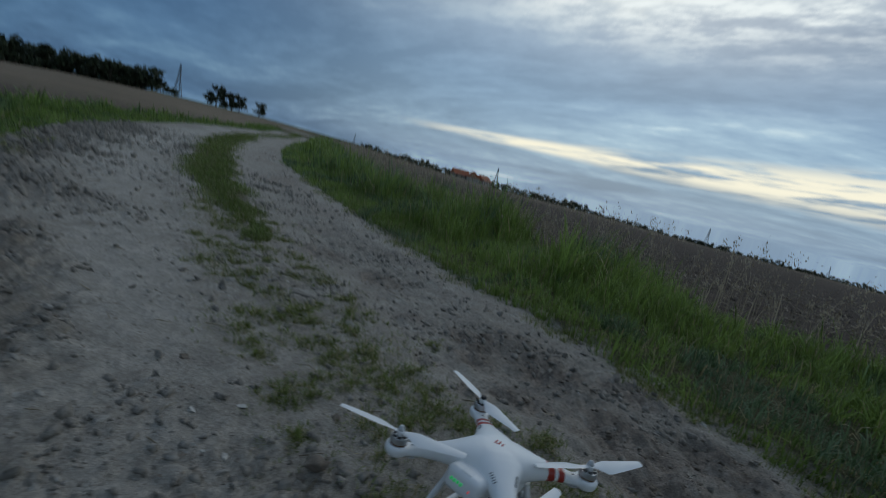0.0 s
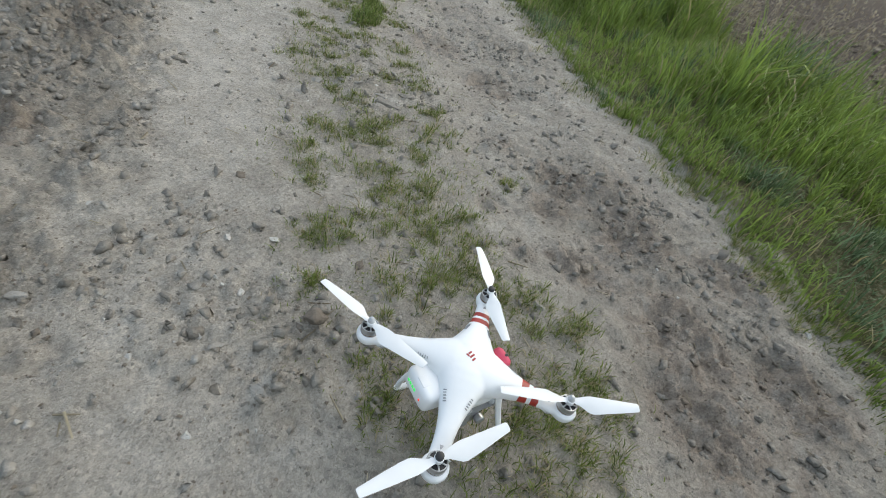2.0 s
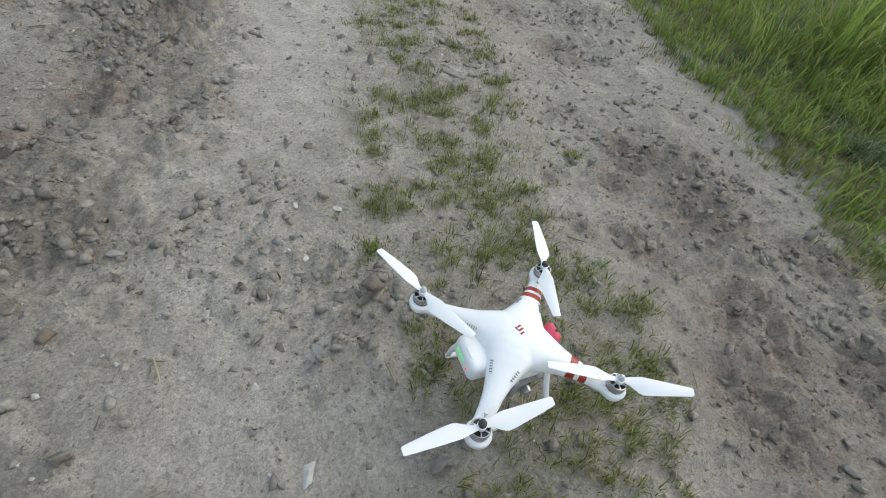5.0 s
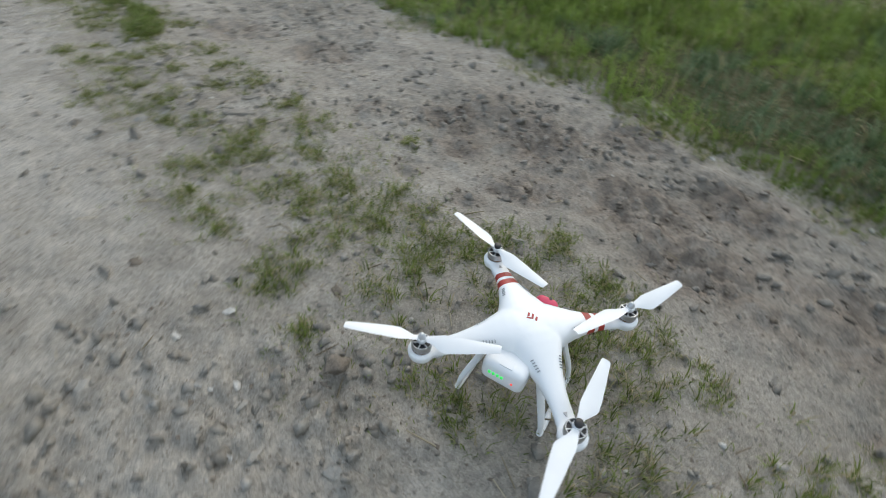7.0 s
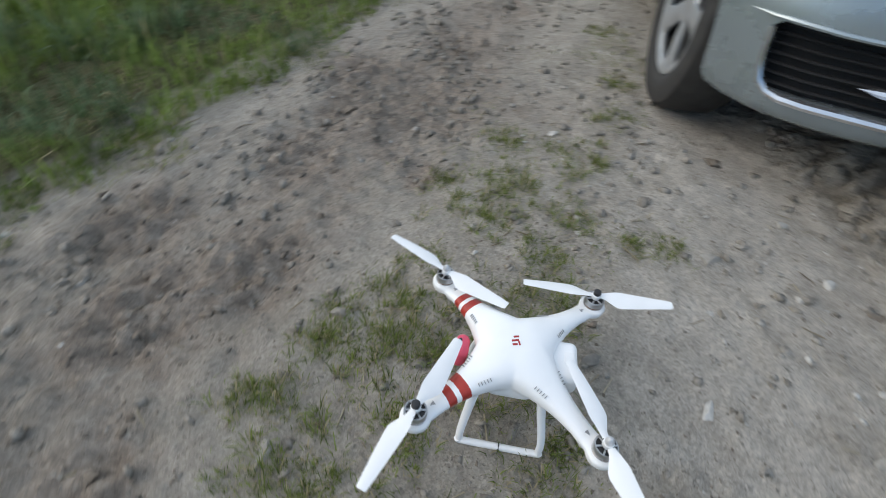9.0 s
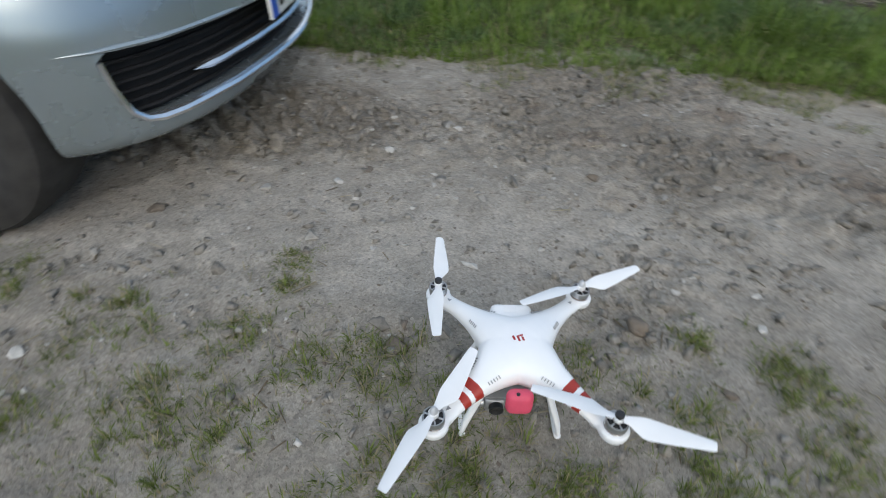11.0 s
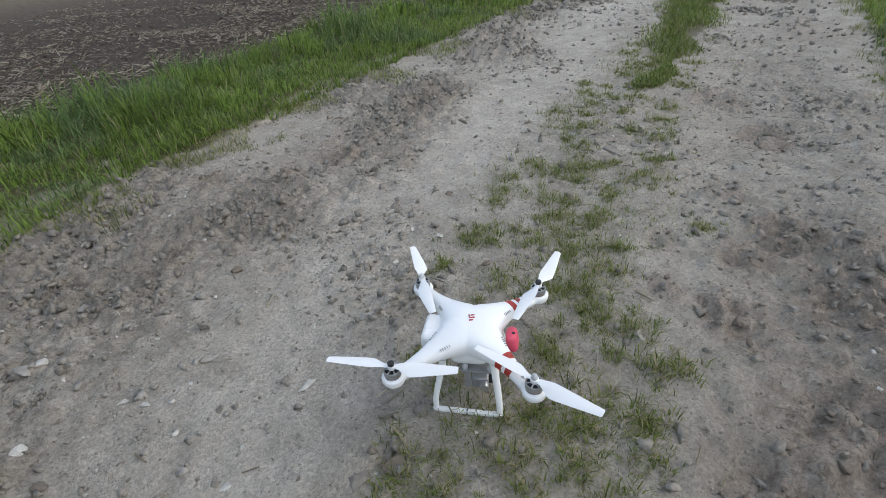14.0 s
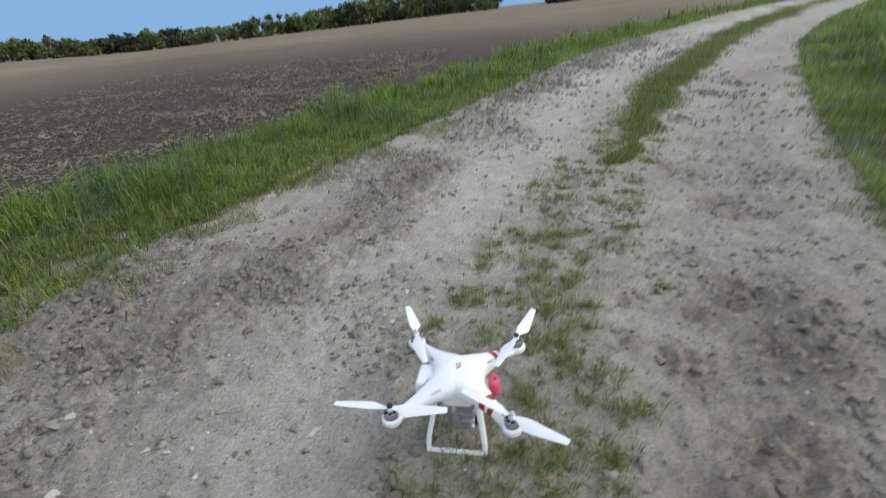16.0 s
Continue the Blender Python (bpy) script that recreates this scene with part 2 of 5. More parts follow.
    k.bump(k.math("MULTIPLY", k.attribute("field"), k.voronoi(7)), 0.7, 0.06)
    return k.m


def grass_material(name, root, tips, dry, share, blue=0.0):
    """Blades: each one a little different, some of them dry."""
    k = Mat(name, 0.55)
    r = k.island()
    green = k.ramp(r, (0.0, root), (0.55, tips), (1.0, tuple(c * 1.3 for c in tips)))
    patch = k.steps(k.noise(2.3, 3), 0.38, 0.68)
    green = k.mix(k.math("MULTIPLY", patch, 0.4), green, tuple(c * 0.62 for c in root))
    if blue:
        clump = k.steps(k.noise(1.9, 2, 0.5, 0.5), 0.52, 0.60)
        cool = k.ramp(r, (0.0, (0.045, 0.080, 0.038)), (0.6, (0.115, 0.185, 0.105)), (1.0, (0.21, 0.29, 0.19)))
        green = k.mix(k.math("MULTIPLY", clump, blue), green, cool)
    k.colour(k.mix(k.steps(k.math("FRACT", k.math("MULTIPLY", r, 7.31), 0.0), 1 - share - 0.01, 1 - share + 0.01), green, dry))
    k.b.inputs["Specular IOR Level"].default_value = 0.3
    thin = k.node("ShaderNodeBsdfTranslucent")
    k.link(k.b.inputs["Base Color"].links[0].from_socket, thin.inputs["Color"])
    both = k.node("ShaderNodeMixShader", Fac=0.42)
    k.link(k.b.outputs[0], both.inputs[1])
    k.link(thin.outputs[0], both.inputs[2])
    k.link(both.outputs[0], k.nt.nodes["Material Output"].inputs["Surface"])
    return k.m


SOIL = ground_material()
GRASS_TALL = grass_material("tall_grass", (0.100, 0.152, 0.031), (0.245, 0.342, 0.080), (0.38, 0.33, 0.18), 0.06, 0.85)
GRASS_LEFT = grass_material("verge_grass", (0.052, 0.094, 0.018), (0.225, 0.328, 0.070), (0.36, 0.32, 0.17), 0.05, 0.5)
GRASS_MIDDLE = grass_material("strip_grass", (0.070, 0.105, 0.022), (0.190, 0.250, 0.062), (0.36, 0.30, 0.18), 0.10)
GRASS_SHORT = grass_material("short_grass", (0.078, 0.108, 0.024), (0.218, 0.268, 0.072), (0.42, 0.355, 0.22), 0.24)
STUBBLE = grass_material("stubble", (0.26, 0.215, 0.165), (0.50, 0.435, 0.35), (0.20, 0.155, 0.115), 0.25)
STRAW = grass_material("straw", (0.30, 0.25, 0.17), (0.46, 0.40, 0.29), (0.24, 0.19, 0.13), 0.2)


def stone_material(name, dark, light, rough=0.85):
    k = Mat(name, rough)
    n = k.noise(60, 6, 0.6)
    c = k.ramp(n, (0.3, dark), (0.7, light))
    k.colour(k.mix(k.math("MULTIPLY", k.island(), 0.5), c, tuple(x * 0.9 for x in dark)))
    k.bump(k.noise(160, 4), 0.6, 0.003)
    k.bump(k.noise(60, 5, 0.7), 0.8, 0.008)
    return k.m


STONE_PALE = stone_material("pale_stone", (0.46, 0.44, 0.40), (0.74, 0.715, 0.665))
STONE_GREY = stone_material("grey_stone", (0.290, 0.268, 0.233), (0.475, 0.445, 0.397))
CLOD_DARK = stone_material("dark_clod", (0.150, 0.121, 0.094), (0.290, 0.245, 0.197), 0.97)
CLOD = stone_material("earth_clod", (0.190, 0.171, 0.145), (0.395, 0.362, 0.312), 0.97)
WHITE = plain("white_plastic", (0.89, 0.90, 0.90), 0.32, vary=0.012, scale=18)
PROP_WHITE = plain("white_blade_plastic", (0.84, 0.85, 0.85), 0.38, vary=0.02, scale=18)
RED = plain("red_tape", (0.42, 0.035, 0.022), 0.35, vary=0.08)
RED_FOAM = plain("red_foam", (0.74, 0.085, 0.150), 0.6, vary=0.06, relief=0.0006)
LOGO_RED = plain("red_print", (0.40, 0.03, 0.03), 0.4)
MOTOR = plain("brushed_motor_metal", (0.50, 0.51, 0.52), 0.33, 0.85, vary=0.05)
SILVER = plain("silver_plastic", (0.60, 0.61, 0.62), 0.34, 0.35)
BLACK = plain("black_plastic", (0.018, 0.018, 0.019), 0.42, vary=0.1)
GREY = plain("grey_gimbal_plastic", (0.36, 0.37, 0.38), 0.36, 0.4)
COPPER = plain("copper_winding", (0.20, 0.10, 0.05), 0.4, 0.7)
GRILLE = plain("matt_black_plastic", (0.010, 0.010, 0.011), 0.85, vary=0.1)
RUBBER = plain("rubber", (0.031, 0.029, 0.027), 0.82, vary=0.25, scale=25, relief=0.001)
PAINT = plain("silver_car_paint", (0.37, 0.43, 0.455), 0.27, 0.65, vary=0.03, scale=6)
CHROME = plain("bright_trim", (0.74, 0.75, 0.77), 0.16, 0.9, vary=0.02)
HUBCAP = plain("wheel_cover_silver", (0.44, 0.45, 0.46), 0.34, 0.6, vary=0.06, scale=20)
GLASS_DARK = plain("tinted_glass", (0.03, 0.035, 0.04), 0.06, 0.0, vary=0.02)
PLATE = plain("white_plate", (0.72, 0.72, 0.70), 0.35)
BLUE = plain("blue_plate_band", (0.02, 0.10, 0.48), 0.35)
LAMP_CLEAR = plain("headlamp_cover", (0.55, 0.57, 0.60), 0.08, 0.2)
BARK = plain("bark", (0.085, 0.068, 0.05), 0.9, vary=0.2, scale=4)
STEEL = plain("galvanised_steel", (0.16, 0.17, 0.18), 0.6, 0.5)
ROOF_TILE = plain("red_roof_tiles", (0.42, 0.13, 0.06), 0.8, vary=0.2, scale=1.5)
RENDER_WALL = plain("pale_house_wall", (0.40, 0.37, 0.33), 0.85, vary=0.1, scale=2)


def glow(name, colour, strength):
    k = Mat(name, 0.4)
    k.colour(colour)
    k.b.inputs["Emission Color"].default_value = (*colour, 1)
    k.b.inputs["Emission Strength"].default_value = strength
    return k.m


LED_GREEN, LED_RED = glow("green_led", (0.02, 0.8, 0.16), 0.45), glow("red_led", (0.9, 0.04, 0.02), 1.0)


def leaves_material(name, a, b):
    k = Mat(name, 0.6)
    k.colour(k.mix(k.island(), a, b))
    return k.m


LEAF_DARK = leaves_material("dark_leaves", (0.022, 0.034, 0.014), (0.055, 0.072, 0.028))
LEAF_GREEN = leaves_material("green_leaves", (0.062, 0.090, 0.026), (0.150, 0.180, 0.055))


# ---- building blocks ----
def mesh_np(name, verts, tris, mats, smooth=False):
    """A mesh from arrays of places and triangles."""
    me = bpy.data.meshes.new(name)
    verts, tris = np.asarray(verts, np.float32), np.asarray(tris, np.int32)
    me.vertices.add(len(verts))
    me.vertices.foreach_set("co", verts.ravel())
    me.loops.add(tris.size)
    me.loops.foreach_set("vertex_index", tris.ravel())
    me.polygons.add(len(tris))
    me.polygons.foreach_set("loop_start", np.arange(0, tris.size, tris.shape[1], dtype=np.int32))
    me.polygons.foreach_set("loop_total", np.full(len(tris), tris.shape[1], np.int32))
    if smooth:
        me.polygons.foreach_set("use_smooth", np.ones(len(tris), bool))
    for m in mats if isinstance(mats, (list, tuple)) else [mats]:
        me.materials.append(m)
    me.update(calc_edges=True)
    return me


def part(name, bm, material, parent, label="", smooth=True):
    """One bmesh as one mesh object under a thing."""
    me = bpy.data.meshes.new(name)
    bmesh.ops.recalc_face_normals(bm, faces=bm.faces)
    bm.to_mesh(me)
    bm.free()
    me.materials.append(material)
    if smooth:
        me.polygons.foreach_set("use_smooth", np.ones(len(me.polygons), bool))
        me.set_sharp_from_angle(angle=radians(38))
    ob = new(name, me)
    ob.parent = parent
    if label:
        tagged(ob, label)
    return ob


def thing(name, label, category, group="", at=None, kind=""):
    ob = new(name)
    ob.empty_display_size = 0.05
    if at is not None:
        ob.matrix_world = at
    return tagged(ob, label, category, group, kind)


def box(bm, size, m=Matrix(), bevel=0.0, segments=2):
    r = bmesh.ops.create_cube(bm, size=1.0, matrix=m @ Matrix.Diagonal((*size, 1)))
    if bevel:
        e = list({e for v in r["verts"] for e in v.link_edges})
        bmesh.ops.bevel(bm, geom=e, offset=bevel, segments=segments, profile=0.5, affect="EDGES")
    return bm


def turned(bm, profile, m=Matrix(), n=28):
    """A body of revolution about z from rows of (radius, height); radius 0 closes it."""
    rings = []
    for r, z in profile:
        if r <= 1e-6:
            rings.append([bm.verts.new(m @ Vector((0, 0, z)))])
        else:
            rings.append([bm.verts.new(m @ Vector((r * math.cos(2 * math.pi * i / n), r * math.sin(2 * math.pi * i / n), z))) for i in range(n)])
    for a, b in zip(rings, rings[1:]):
        for i in range(n):
            j = (i + 1) % n
            if len(a) == 1 and len(b) > 1:
                bm.faces.new((a[0], b[i], b[j]))
            elif len(b) == 1 and len(a) > 1:
                bm.faces.new((a[i], a[j], b[0]))
            elif len(a) > 1:
                bm.faces.new((a[i], a[j], b[j], b[i]))
    return bm


def loft(bm, rings, closed_ends=True):
    rows = [[bm.verts.new(p) for p in ring] for ring in rings]
    n = len(rows[0])
    for a, b in zip(rows, rows[1:]):
        for i in range(n):
            j = (i + 1) % n
            bm.faces.new((a[i], a[j], b[j], b[i]))
    if closed_ends:
        bm.faces.new(rows[0][::-1])
        bm.faces.new(rows[-1])
    return bm


def tube(bm, points, radii, n=10, flat=1.0):
    """A round or flattened bar along a line of points."""
    pts = [Vector(p) for p in points]
    radii = [radii] * len(pts) if isinstance(radii, (int, float)) else radii
    rings = []
    for i, p in enumerate(pts):
        d = (pts[min(i + 1, len(pts) - 1)] - pts[max(i - 1, 0)]).normalized()
        side = d.cross(Vector((0, 0, 1)))
        side = Vector((1, 0, 0)) if side.length < 1e-3 else side.normalized()
        other = side.cross(d)
        rings.append([p + radii[i] * (math.cos(a) * side + flat * math.sin(a) * other) for a in (2 * math.pi * k / n for k in range(n))])
    return loft(bm, rings)


def smoothed(p, steps=4):
    """A rounder line through a few corner points."""
    for _ in range(steps):
        q = [p[0]]
        for a, b in zip(p, p[1:]):
            q += [tuple(0.75 * x + 0.25 * y for x, y in zip(a, b)), tuple(0.25 * x + 0.75 * y for x, y in zip(a, b))]
        p = q + [p[-1]]
    return p


# ---- plan of the track: its two edges and the strip in the middle, along y ----
Y_KNOTS = np.array([-4000, -60, -6, -2.7, -1.8, -1.2, -0.7, -0.25, 0.1, 0.7, 1.1, 1.6, 2.2, 3.0, 4.2, 7.0, 10, 15.4, 24, 37, 60, 120, 4000], float)
LEFT_KNOTS = np.array([-1400, -24, -3.6, -2.4, -2.15, -2.0, -1.9, -1.82, -1.78, -1.70, -1.62, -1.38, -1.14, -0.85, -0.36, 0.72, 2.3, 5.7, 12.6, 21, 37, 79, 2793], float)
RIGHT_KNOTS = np.array([-1396, -20.5, -0.3, 0.58, 0.77, 0.90, 1.02, 1.17, 1.30, 1.49, 1.55, 1.71, 1.90, 2.18, 2.60, 3.75, 5.50, 9.1, 15.6, 24, 40, 82, 2796], float)
MID_KNOTS = np.array([-1398, -22.2, -1.7, -0.62, -0.34, -0.20, -0.05, 0.02, 0.10, 0.20, 0.28, 0.44, 0.74, 0.98, 1.33, 2.55, 4.1, 7.5, 14.2, 22.6, 38.6, 80.6, 2794], float)
STRIP_Y = np.array([-6, -2.4, 1.9, 2.4, 3.2, 4.5, 7, 14, 40], float)
STRIP_HALF = np.array([0.25, 0.12, 0.07, 0.11, 0.20, 0.27, 0.34, 0.45, 0.6], float)


VERGE_RIGHT, VERGE_LEFT = 2.05, 1.25


def left_edge(y):
    return np.interp(y, Y_KNOTS, LEFT_KNOTS)


def right_edge(y):
    return np.interp(y, Y_KNOTS, RIGHT_KNOTS)


def mid_line(y):
    return np.interp(y, Y_KNOTS, MID_KNOTS)


def waves(x, y, scale, seed, octaves=4):
    """Smooth random relief, about -1 to 1."""
    rng = np.random.RandomState(seed)
    total, amp, norm = np.zeros_like(x), 1.0, 0.0
    for o in range(octaves):
        for _ in range(5):
            a = rng.uniform(0, 2 * math.pi)
            k = scale * 2**o * rng.uniform(0.7, 1.4)
            total += amp * np.sin(k * (x * math.cos(a) + y * math.sin(a)) + rng.uniform(0, 6.3) + 0.8 * np.sin(k * 0.6 * (y * math.cos(a) - x * math.sin(a)) + rng.uniform(0, 6.3)))
        norm += amp * 1.9
        amp *= 0.55
    return total / norm


def cells(x, y, size, seed, radius):
    """Lumps: 1 on the middle of a scattered lump, 0 outside it."""
    rng = np.random.RandomState(seed)
    px, py, pr, pk = (rng.rand(64, 64) for _ in range(4))
    u, v = x / size, y / size
    iu, iv = np.floor(u).astype(int), np.floor(v).astype(int)
    best = np.zeros_like(x)
    for du in (-1, 0, 1):
        for dv in (-1, 0, 1):
            a, b = (iu + du) % 64, (iv + dv) % 64
            d = np.hypot(u - (iu + du) - px[a, b], v - (iv + dv) - py[a, b])
            r = radius * (0.35 + 0.9 * pr[a, b] ** 2)
            best = np.maximum(best, np.clip(1 - (d / r) ** 2, 0, 1) * r / radius)
    return best


def left_rut_off(y):
    """How far in from the left edge the crumbly wheel rut runs."""
    return np.interp(y, [-3, 2, 3.2, 6], [0.74, 0.76, 0.45, 0.36])


def trodden(x, y):
    """The pale, firmly trodden band of the left wheel track."""
    l, m = left_edge(y), mid_line(y)
    c = l + np.interp(y, [0, 1.5, 2.2, 4.5], [0.73, 0.71, 0.64, 0.55]) * (m - l)
    return np.exp(-(((x - c) / 0.36) ** 2)) * np.clip(0.8 + 0.5 * waves(x, y, 2.6, 91, 3), 0, 1)


def zone(x, y):
    """Masks of the plan at the places x, y: share of the way across the track, damp soil, grass, field."""
    l, r, m = left_edge(y), right_edge(y), mid_line(y)
    wob = 0.07 * waves(x, y, 5.0, 3, 3) + 0.05 * waves(x, y, 19.0, 4, 2)
    u = (x - l) / (r - l)
    grass_r = np.clip((x - r + wob) / 0.10, 0, 1)
    grass_l = np.clip((l + 0.04 - x + wob * 1.6) / 0.14, 0, 1)
    far_mid = np.clip((y - 2.1) / 1.4, 0, 1) + np.clip((-2.4 - y) / 0.8, 0, 1)
    grass_m = np.clip((np.interp(y, STRIP_Y, STRIP_HALF) + 0.6 * wob - np.abs(x - m)) / 0.09, 0, 1) * np.clip(far_mid, 0, 1)
    verge_r, verge_l = VERGE_RIGHT + 0.1 * waves(x, y, 1.5, 8, 2), VERGE_LEFT + 0.1 * waves(x, y, 1.5, 9, 2)
    field = np.clip((x - r - verge_r) / 0.2, 0, 1) + np.clip((l - x - verge_l) / 0.2, 0, 1)
    rut = np.exp(-(((x - r + 0.62 - 0.06 * np.clip(y, 0, 4)) / 0.34) ** 2))
    left_rut = np.exp(-(((x - l - left_rut_off(y)) / 0.34) ** 2))
    damp = 0.50 * rut + 0.30 * left_rut * (0.6 + 0.6 * waves(x, y, 2.2, 5, 2)) + 0.26 * waves(x, y, 3.2, 6, 3)
    damp = damp + 0.5 * churned(x, y) + 0.32 * np.exp(-(((x - 0.5 * (m + r)) / 0.5) ** 2)) * np.clip((-y - 0.35) / 0.5, 0, 1)
    return u, np.clip(damp, 0, 1), np.clip(grass_r + grass_l + grass_m, 0, 1), np.clip(field, 0, 1)


# spots where wheels and hooves have churned the damp soil into dark clods
CHURNED = [(1.00, 1.37, 0.13), (0.70, 0.89, 0.08), (0.47, 0.57, 0.06), (0.65, 0.50, 0.07), (0.56, 0.25, 0.08), (0.43, 0.34, 0.05), (0.60, -0.64, 0.10), (0.53, -0.22, 0.10), (0.55, -0.91, 0.10), (0.70, -0.05, 0.10), (0.86, -0.29, 0.12), (1.05, 0.05, 0.10), (0.84, 0.30, 0.10), (0.80, 0.62, 0.09), (0.95, 1.85, 0.14), (0.26, -0.64, 0.06), (-0.16, 0.27, 0.04), (-0.99, 0.33, 0.07), (-1.20, 0.88, 0.08), (-0.62, 0.36, 0.05), (-0.70, 1.10, 0.10), (-0.50, 1.80, 0.12), (-1.25, 0.19, 0.07), (-0.87, 0.96, 0.07), (-0.42, 1.12, 0.05), (0.62, -1.20, 0.12), (0.30, -1.55, 0.12), (-0.14, -0.17, 0.05)]


def churned(x, y):
    out = np.zeros_like(x)
    for cx, cy, r in CHURNED:
        k = (np.abs(x - cx) < 2 * r) & (np.abs(y - cy) < 2.4 * r)
        out[k] += np.exp(-((np.hypot(x[k] - cx, (y[k] - cy) * 0.8) / r) ** 4))
    return np.clip(out, 0, 1)


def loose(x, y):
    """Patches of loose soil between the trodden silt, most of it in the two ruts; by the car also its shade."""
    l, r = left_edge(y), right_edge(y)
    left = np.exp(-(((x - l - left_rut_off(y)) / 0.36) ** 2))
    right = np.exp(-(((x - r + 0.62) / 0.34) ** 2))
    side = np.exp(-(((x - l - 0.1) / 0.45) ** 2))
    # gravelly soil at the car's nose, raised to darken the ground like contact shade
    soil_and_car_shade = np.exp(-(((x + 0.85) / 0.5) ** 2 + ((y + 0.35) / 0.3) ** 2))
    return np.clip(0.08 + 0.45 * soil_and_car_shade + 0.72 * left + 0.24 * right + 0.35 * side + 0.55 * (1 - 0.65 * right) * waves(x, y, 4.5, 13, 3) - 0.35 * trodden(x, y), 0, 1)


def crumbly(x, y):
    """Clumps of crumbled soil with steep sides, in patches."""
    patch = loose(x, y) ** 1.2
    return patch * (cells(x, y, 0.095, 12, 0.46) ** 0.55 + 0.75 * cells(x, y, 0.048, 14, 0.48) ** 0.55 + 0.55 * cells(x, y, 0.027, 18, 0.5) ** 0.55)


def height(x, y):
    """Height of the ground."""
    u, damp, grass, field = zone(x, y)
    near = np.exp(-((np.hypot(x, y) / 9) ** 2))
    road = np.clip(1 - grass - field, 0, 1)
    z = 0.010 * waves(x, y, 1.6, 1, 3) * near
    rough = road * near * (0.25 + damp)
    z += rough * 0.012 * waves(x, y, 17, 11, 4) + road * near * 0.030 * crumbly(x, y)
    z -= road * near * 0.030 * np.exp(-(((x - right_edge(y) + 0.66) / 0.26) ** 2)) * np.clip(0.7 + 0.5 * waves(x, y, 3, 20, 2), 0, 1)
    tread = np.sin(2 * math.pi * (0.95 * y + 0.35 * x) / 0.088 + 2.2 * waves(x, y, 4, 28, 2)) * np.clip(0.2 + 0.9 * waves(x, y, 3.1, 29, 2), 0, 1)
    z += road * near * 0.007 * tread * np.exp(-(((x - right_edge(y) + 0.62) / 0.24) ** 2))
    z += road * near * (0.0030 * cells(x, y, 0.060, 15, 0.5) + 0.0016 * cells(x, y, 0.022, 27, 0.5) ** 0.6 + 0.0022 * waves(x, y, 55, 19, 2))
    z += churned(x, y) * near * (0.018 * cells(x, y, 0.050, 25, 0.5) ** 0.7 + 0.010 * waves(x, y, 48, 26, 2) - 0.008)
    z += grass * near * (0.03 + 0.02 * waves(x, y, 5, 16, 2)) * np.clip(np.abs(u - 0.5) * 2, 0, 1)
    z += field * (0.010 * waves(x, y, 5, 17, 3)) * np.exp(-((np.hypot(x, y) / 22) ** 2))
    rest = np.hypot(x, y) / 0.17
    z *= 1 - 0.8 * np.exp(-(rest**4))
    a, d = np.degrees(np.arctan2(y, x)), np.hypot(x, y)
    slope = np.interp(a, [-180, -90, -5, 14, 24, 34, 43, 51, 62, 74, 79.5, 83, 87, 99, 111, 122, 132, 140, 180], [-0.8, -1.2, -1.75, -1.7, -1.4, -1.35, -0.95, -0.3, 0.05, 0.0, -0.2, -0.5, -0.8, -0.9, -1.2, -1.4, -1.5, -1.1, -0.8])
    return z + np.tan(np.radians(slope)) * np.clip((d - 10) / 45, 0, 1) * d


def build_ground():
    def axis(lo, hi):
        core = np.arange(lo, hi, 0.0110)
        step, out_hi, out_lo = 0.0110, [], []
        v = hi
        while v < 3500:
            out_hi.append(v)
            step *= 1.13
            v += step
        step, v = 0.0110, lo - 0.0110
        while v > -3500:
            out_lo.append(v)
            step *= 1.13
            v -= step
        return np.array(out_lo[::-1] + list(core) + out_hi)

    xs, ys = axis(-1.9, 1.6), axis(-1.3, 2.3)
    X, Y = np.meshgrid(xs, ys)
    x, y = X.ravel(), Y.ravel()
    z = height(x, y)
    nx, ny = len(xs), len(ys)
    i = (np.arange(ny - 1)[:, None] * nx + np.arange(nx - 1)[None, :]).ravel()
    quads = np.stack([i, i + 1, i + nx + 1, i + nx], 1)
    me = mesh_np("ground", np.stack([x, y, z], 1), quads, SOIL, smooth=True)
    u, damp, grass, field = zone(x, y)
    d = np.hypot(x, y)
    a = np.degrees(np.arctan2(y, x))
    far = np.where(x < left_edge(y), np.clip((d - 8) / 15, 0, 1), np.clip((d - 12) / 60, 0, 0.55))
    meadow = np.clip((a - 30) / 8, 0, 1) * np.clip((82 - a) / 6, 0, 1) * np.clip((d - 300) / 40, 0, 1)
    road = np.clip(1 - grass - field, 0, 1) * np.exp(-((d / 9) ** 2))
    clod = np.clip(crumbly(x, y) * (0.25 + damp) * 1.3, 0, 1) * road
    away = np.where(x > right_edge(y), x - right_edge(y) - VERGE_RIGHT, left_edge(y) - x - VERGE_LEFT)
    stubble = np.exp(-np.clip(away, 0, 60) / 3.5)
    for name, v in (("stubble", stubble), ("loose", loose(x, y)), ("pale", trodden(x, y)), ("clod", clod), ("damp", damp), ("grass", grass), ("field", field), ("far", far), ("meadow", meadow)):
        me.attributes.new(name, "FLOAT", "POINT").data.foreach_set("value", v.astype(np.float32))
    return tagged(new("ground", me), "dirt track with crumbly soil between brown ploughed fields", "ground", kind="structure")


build_ground()


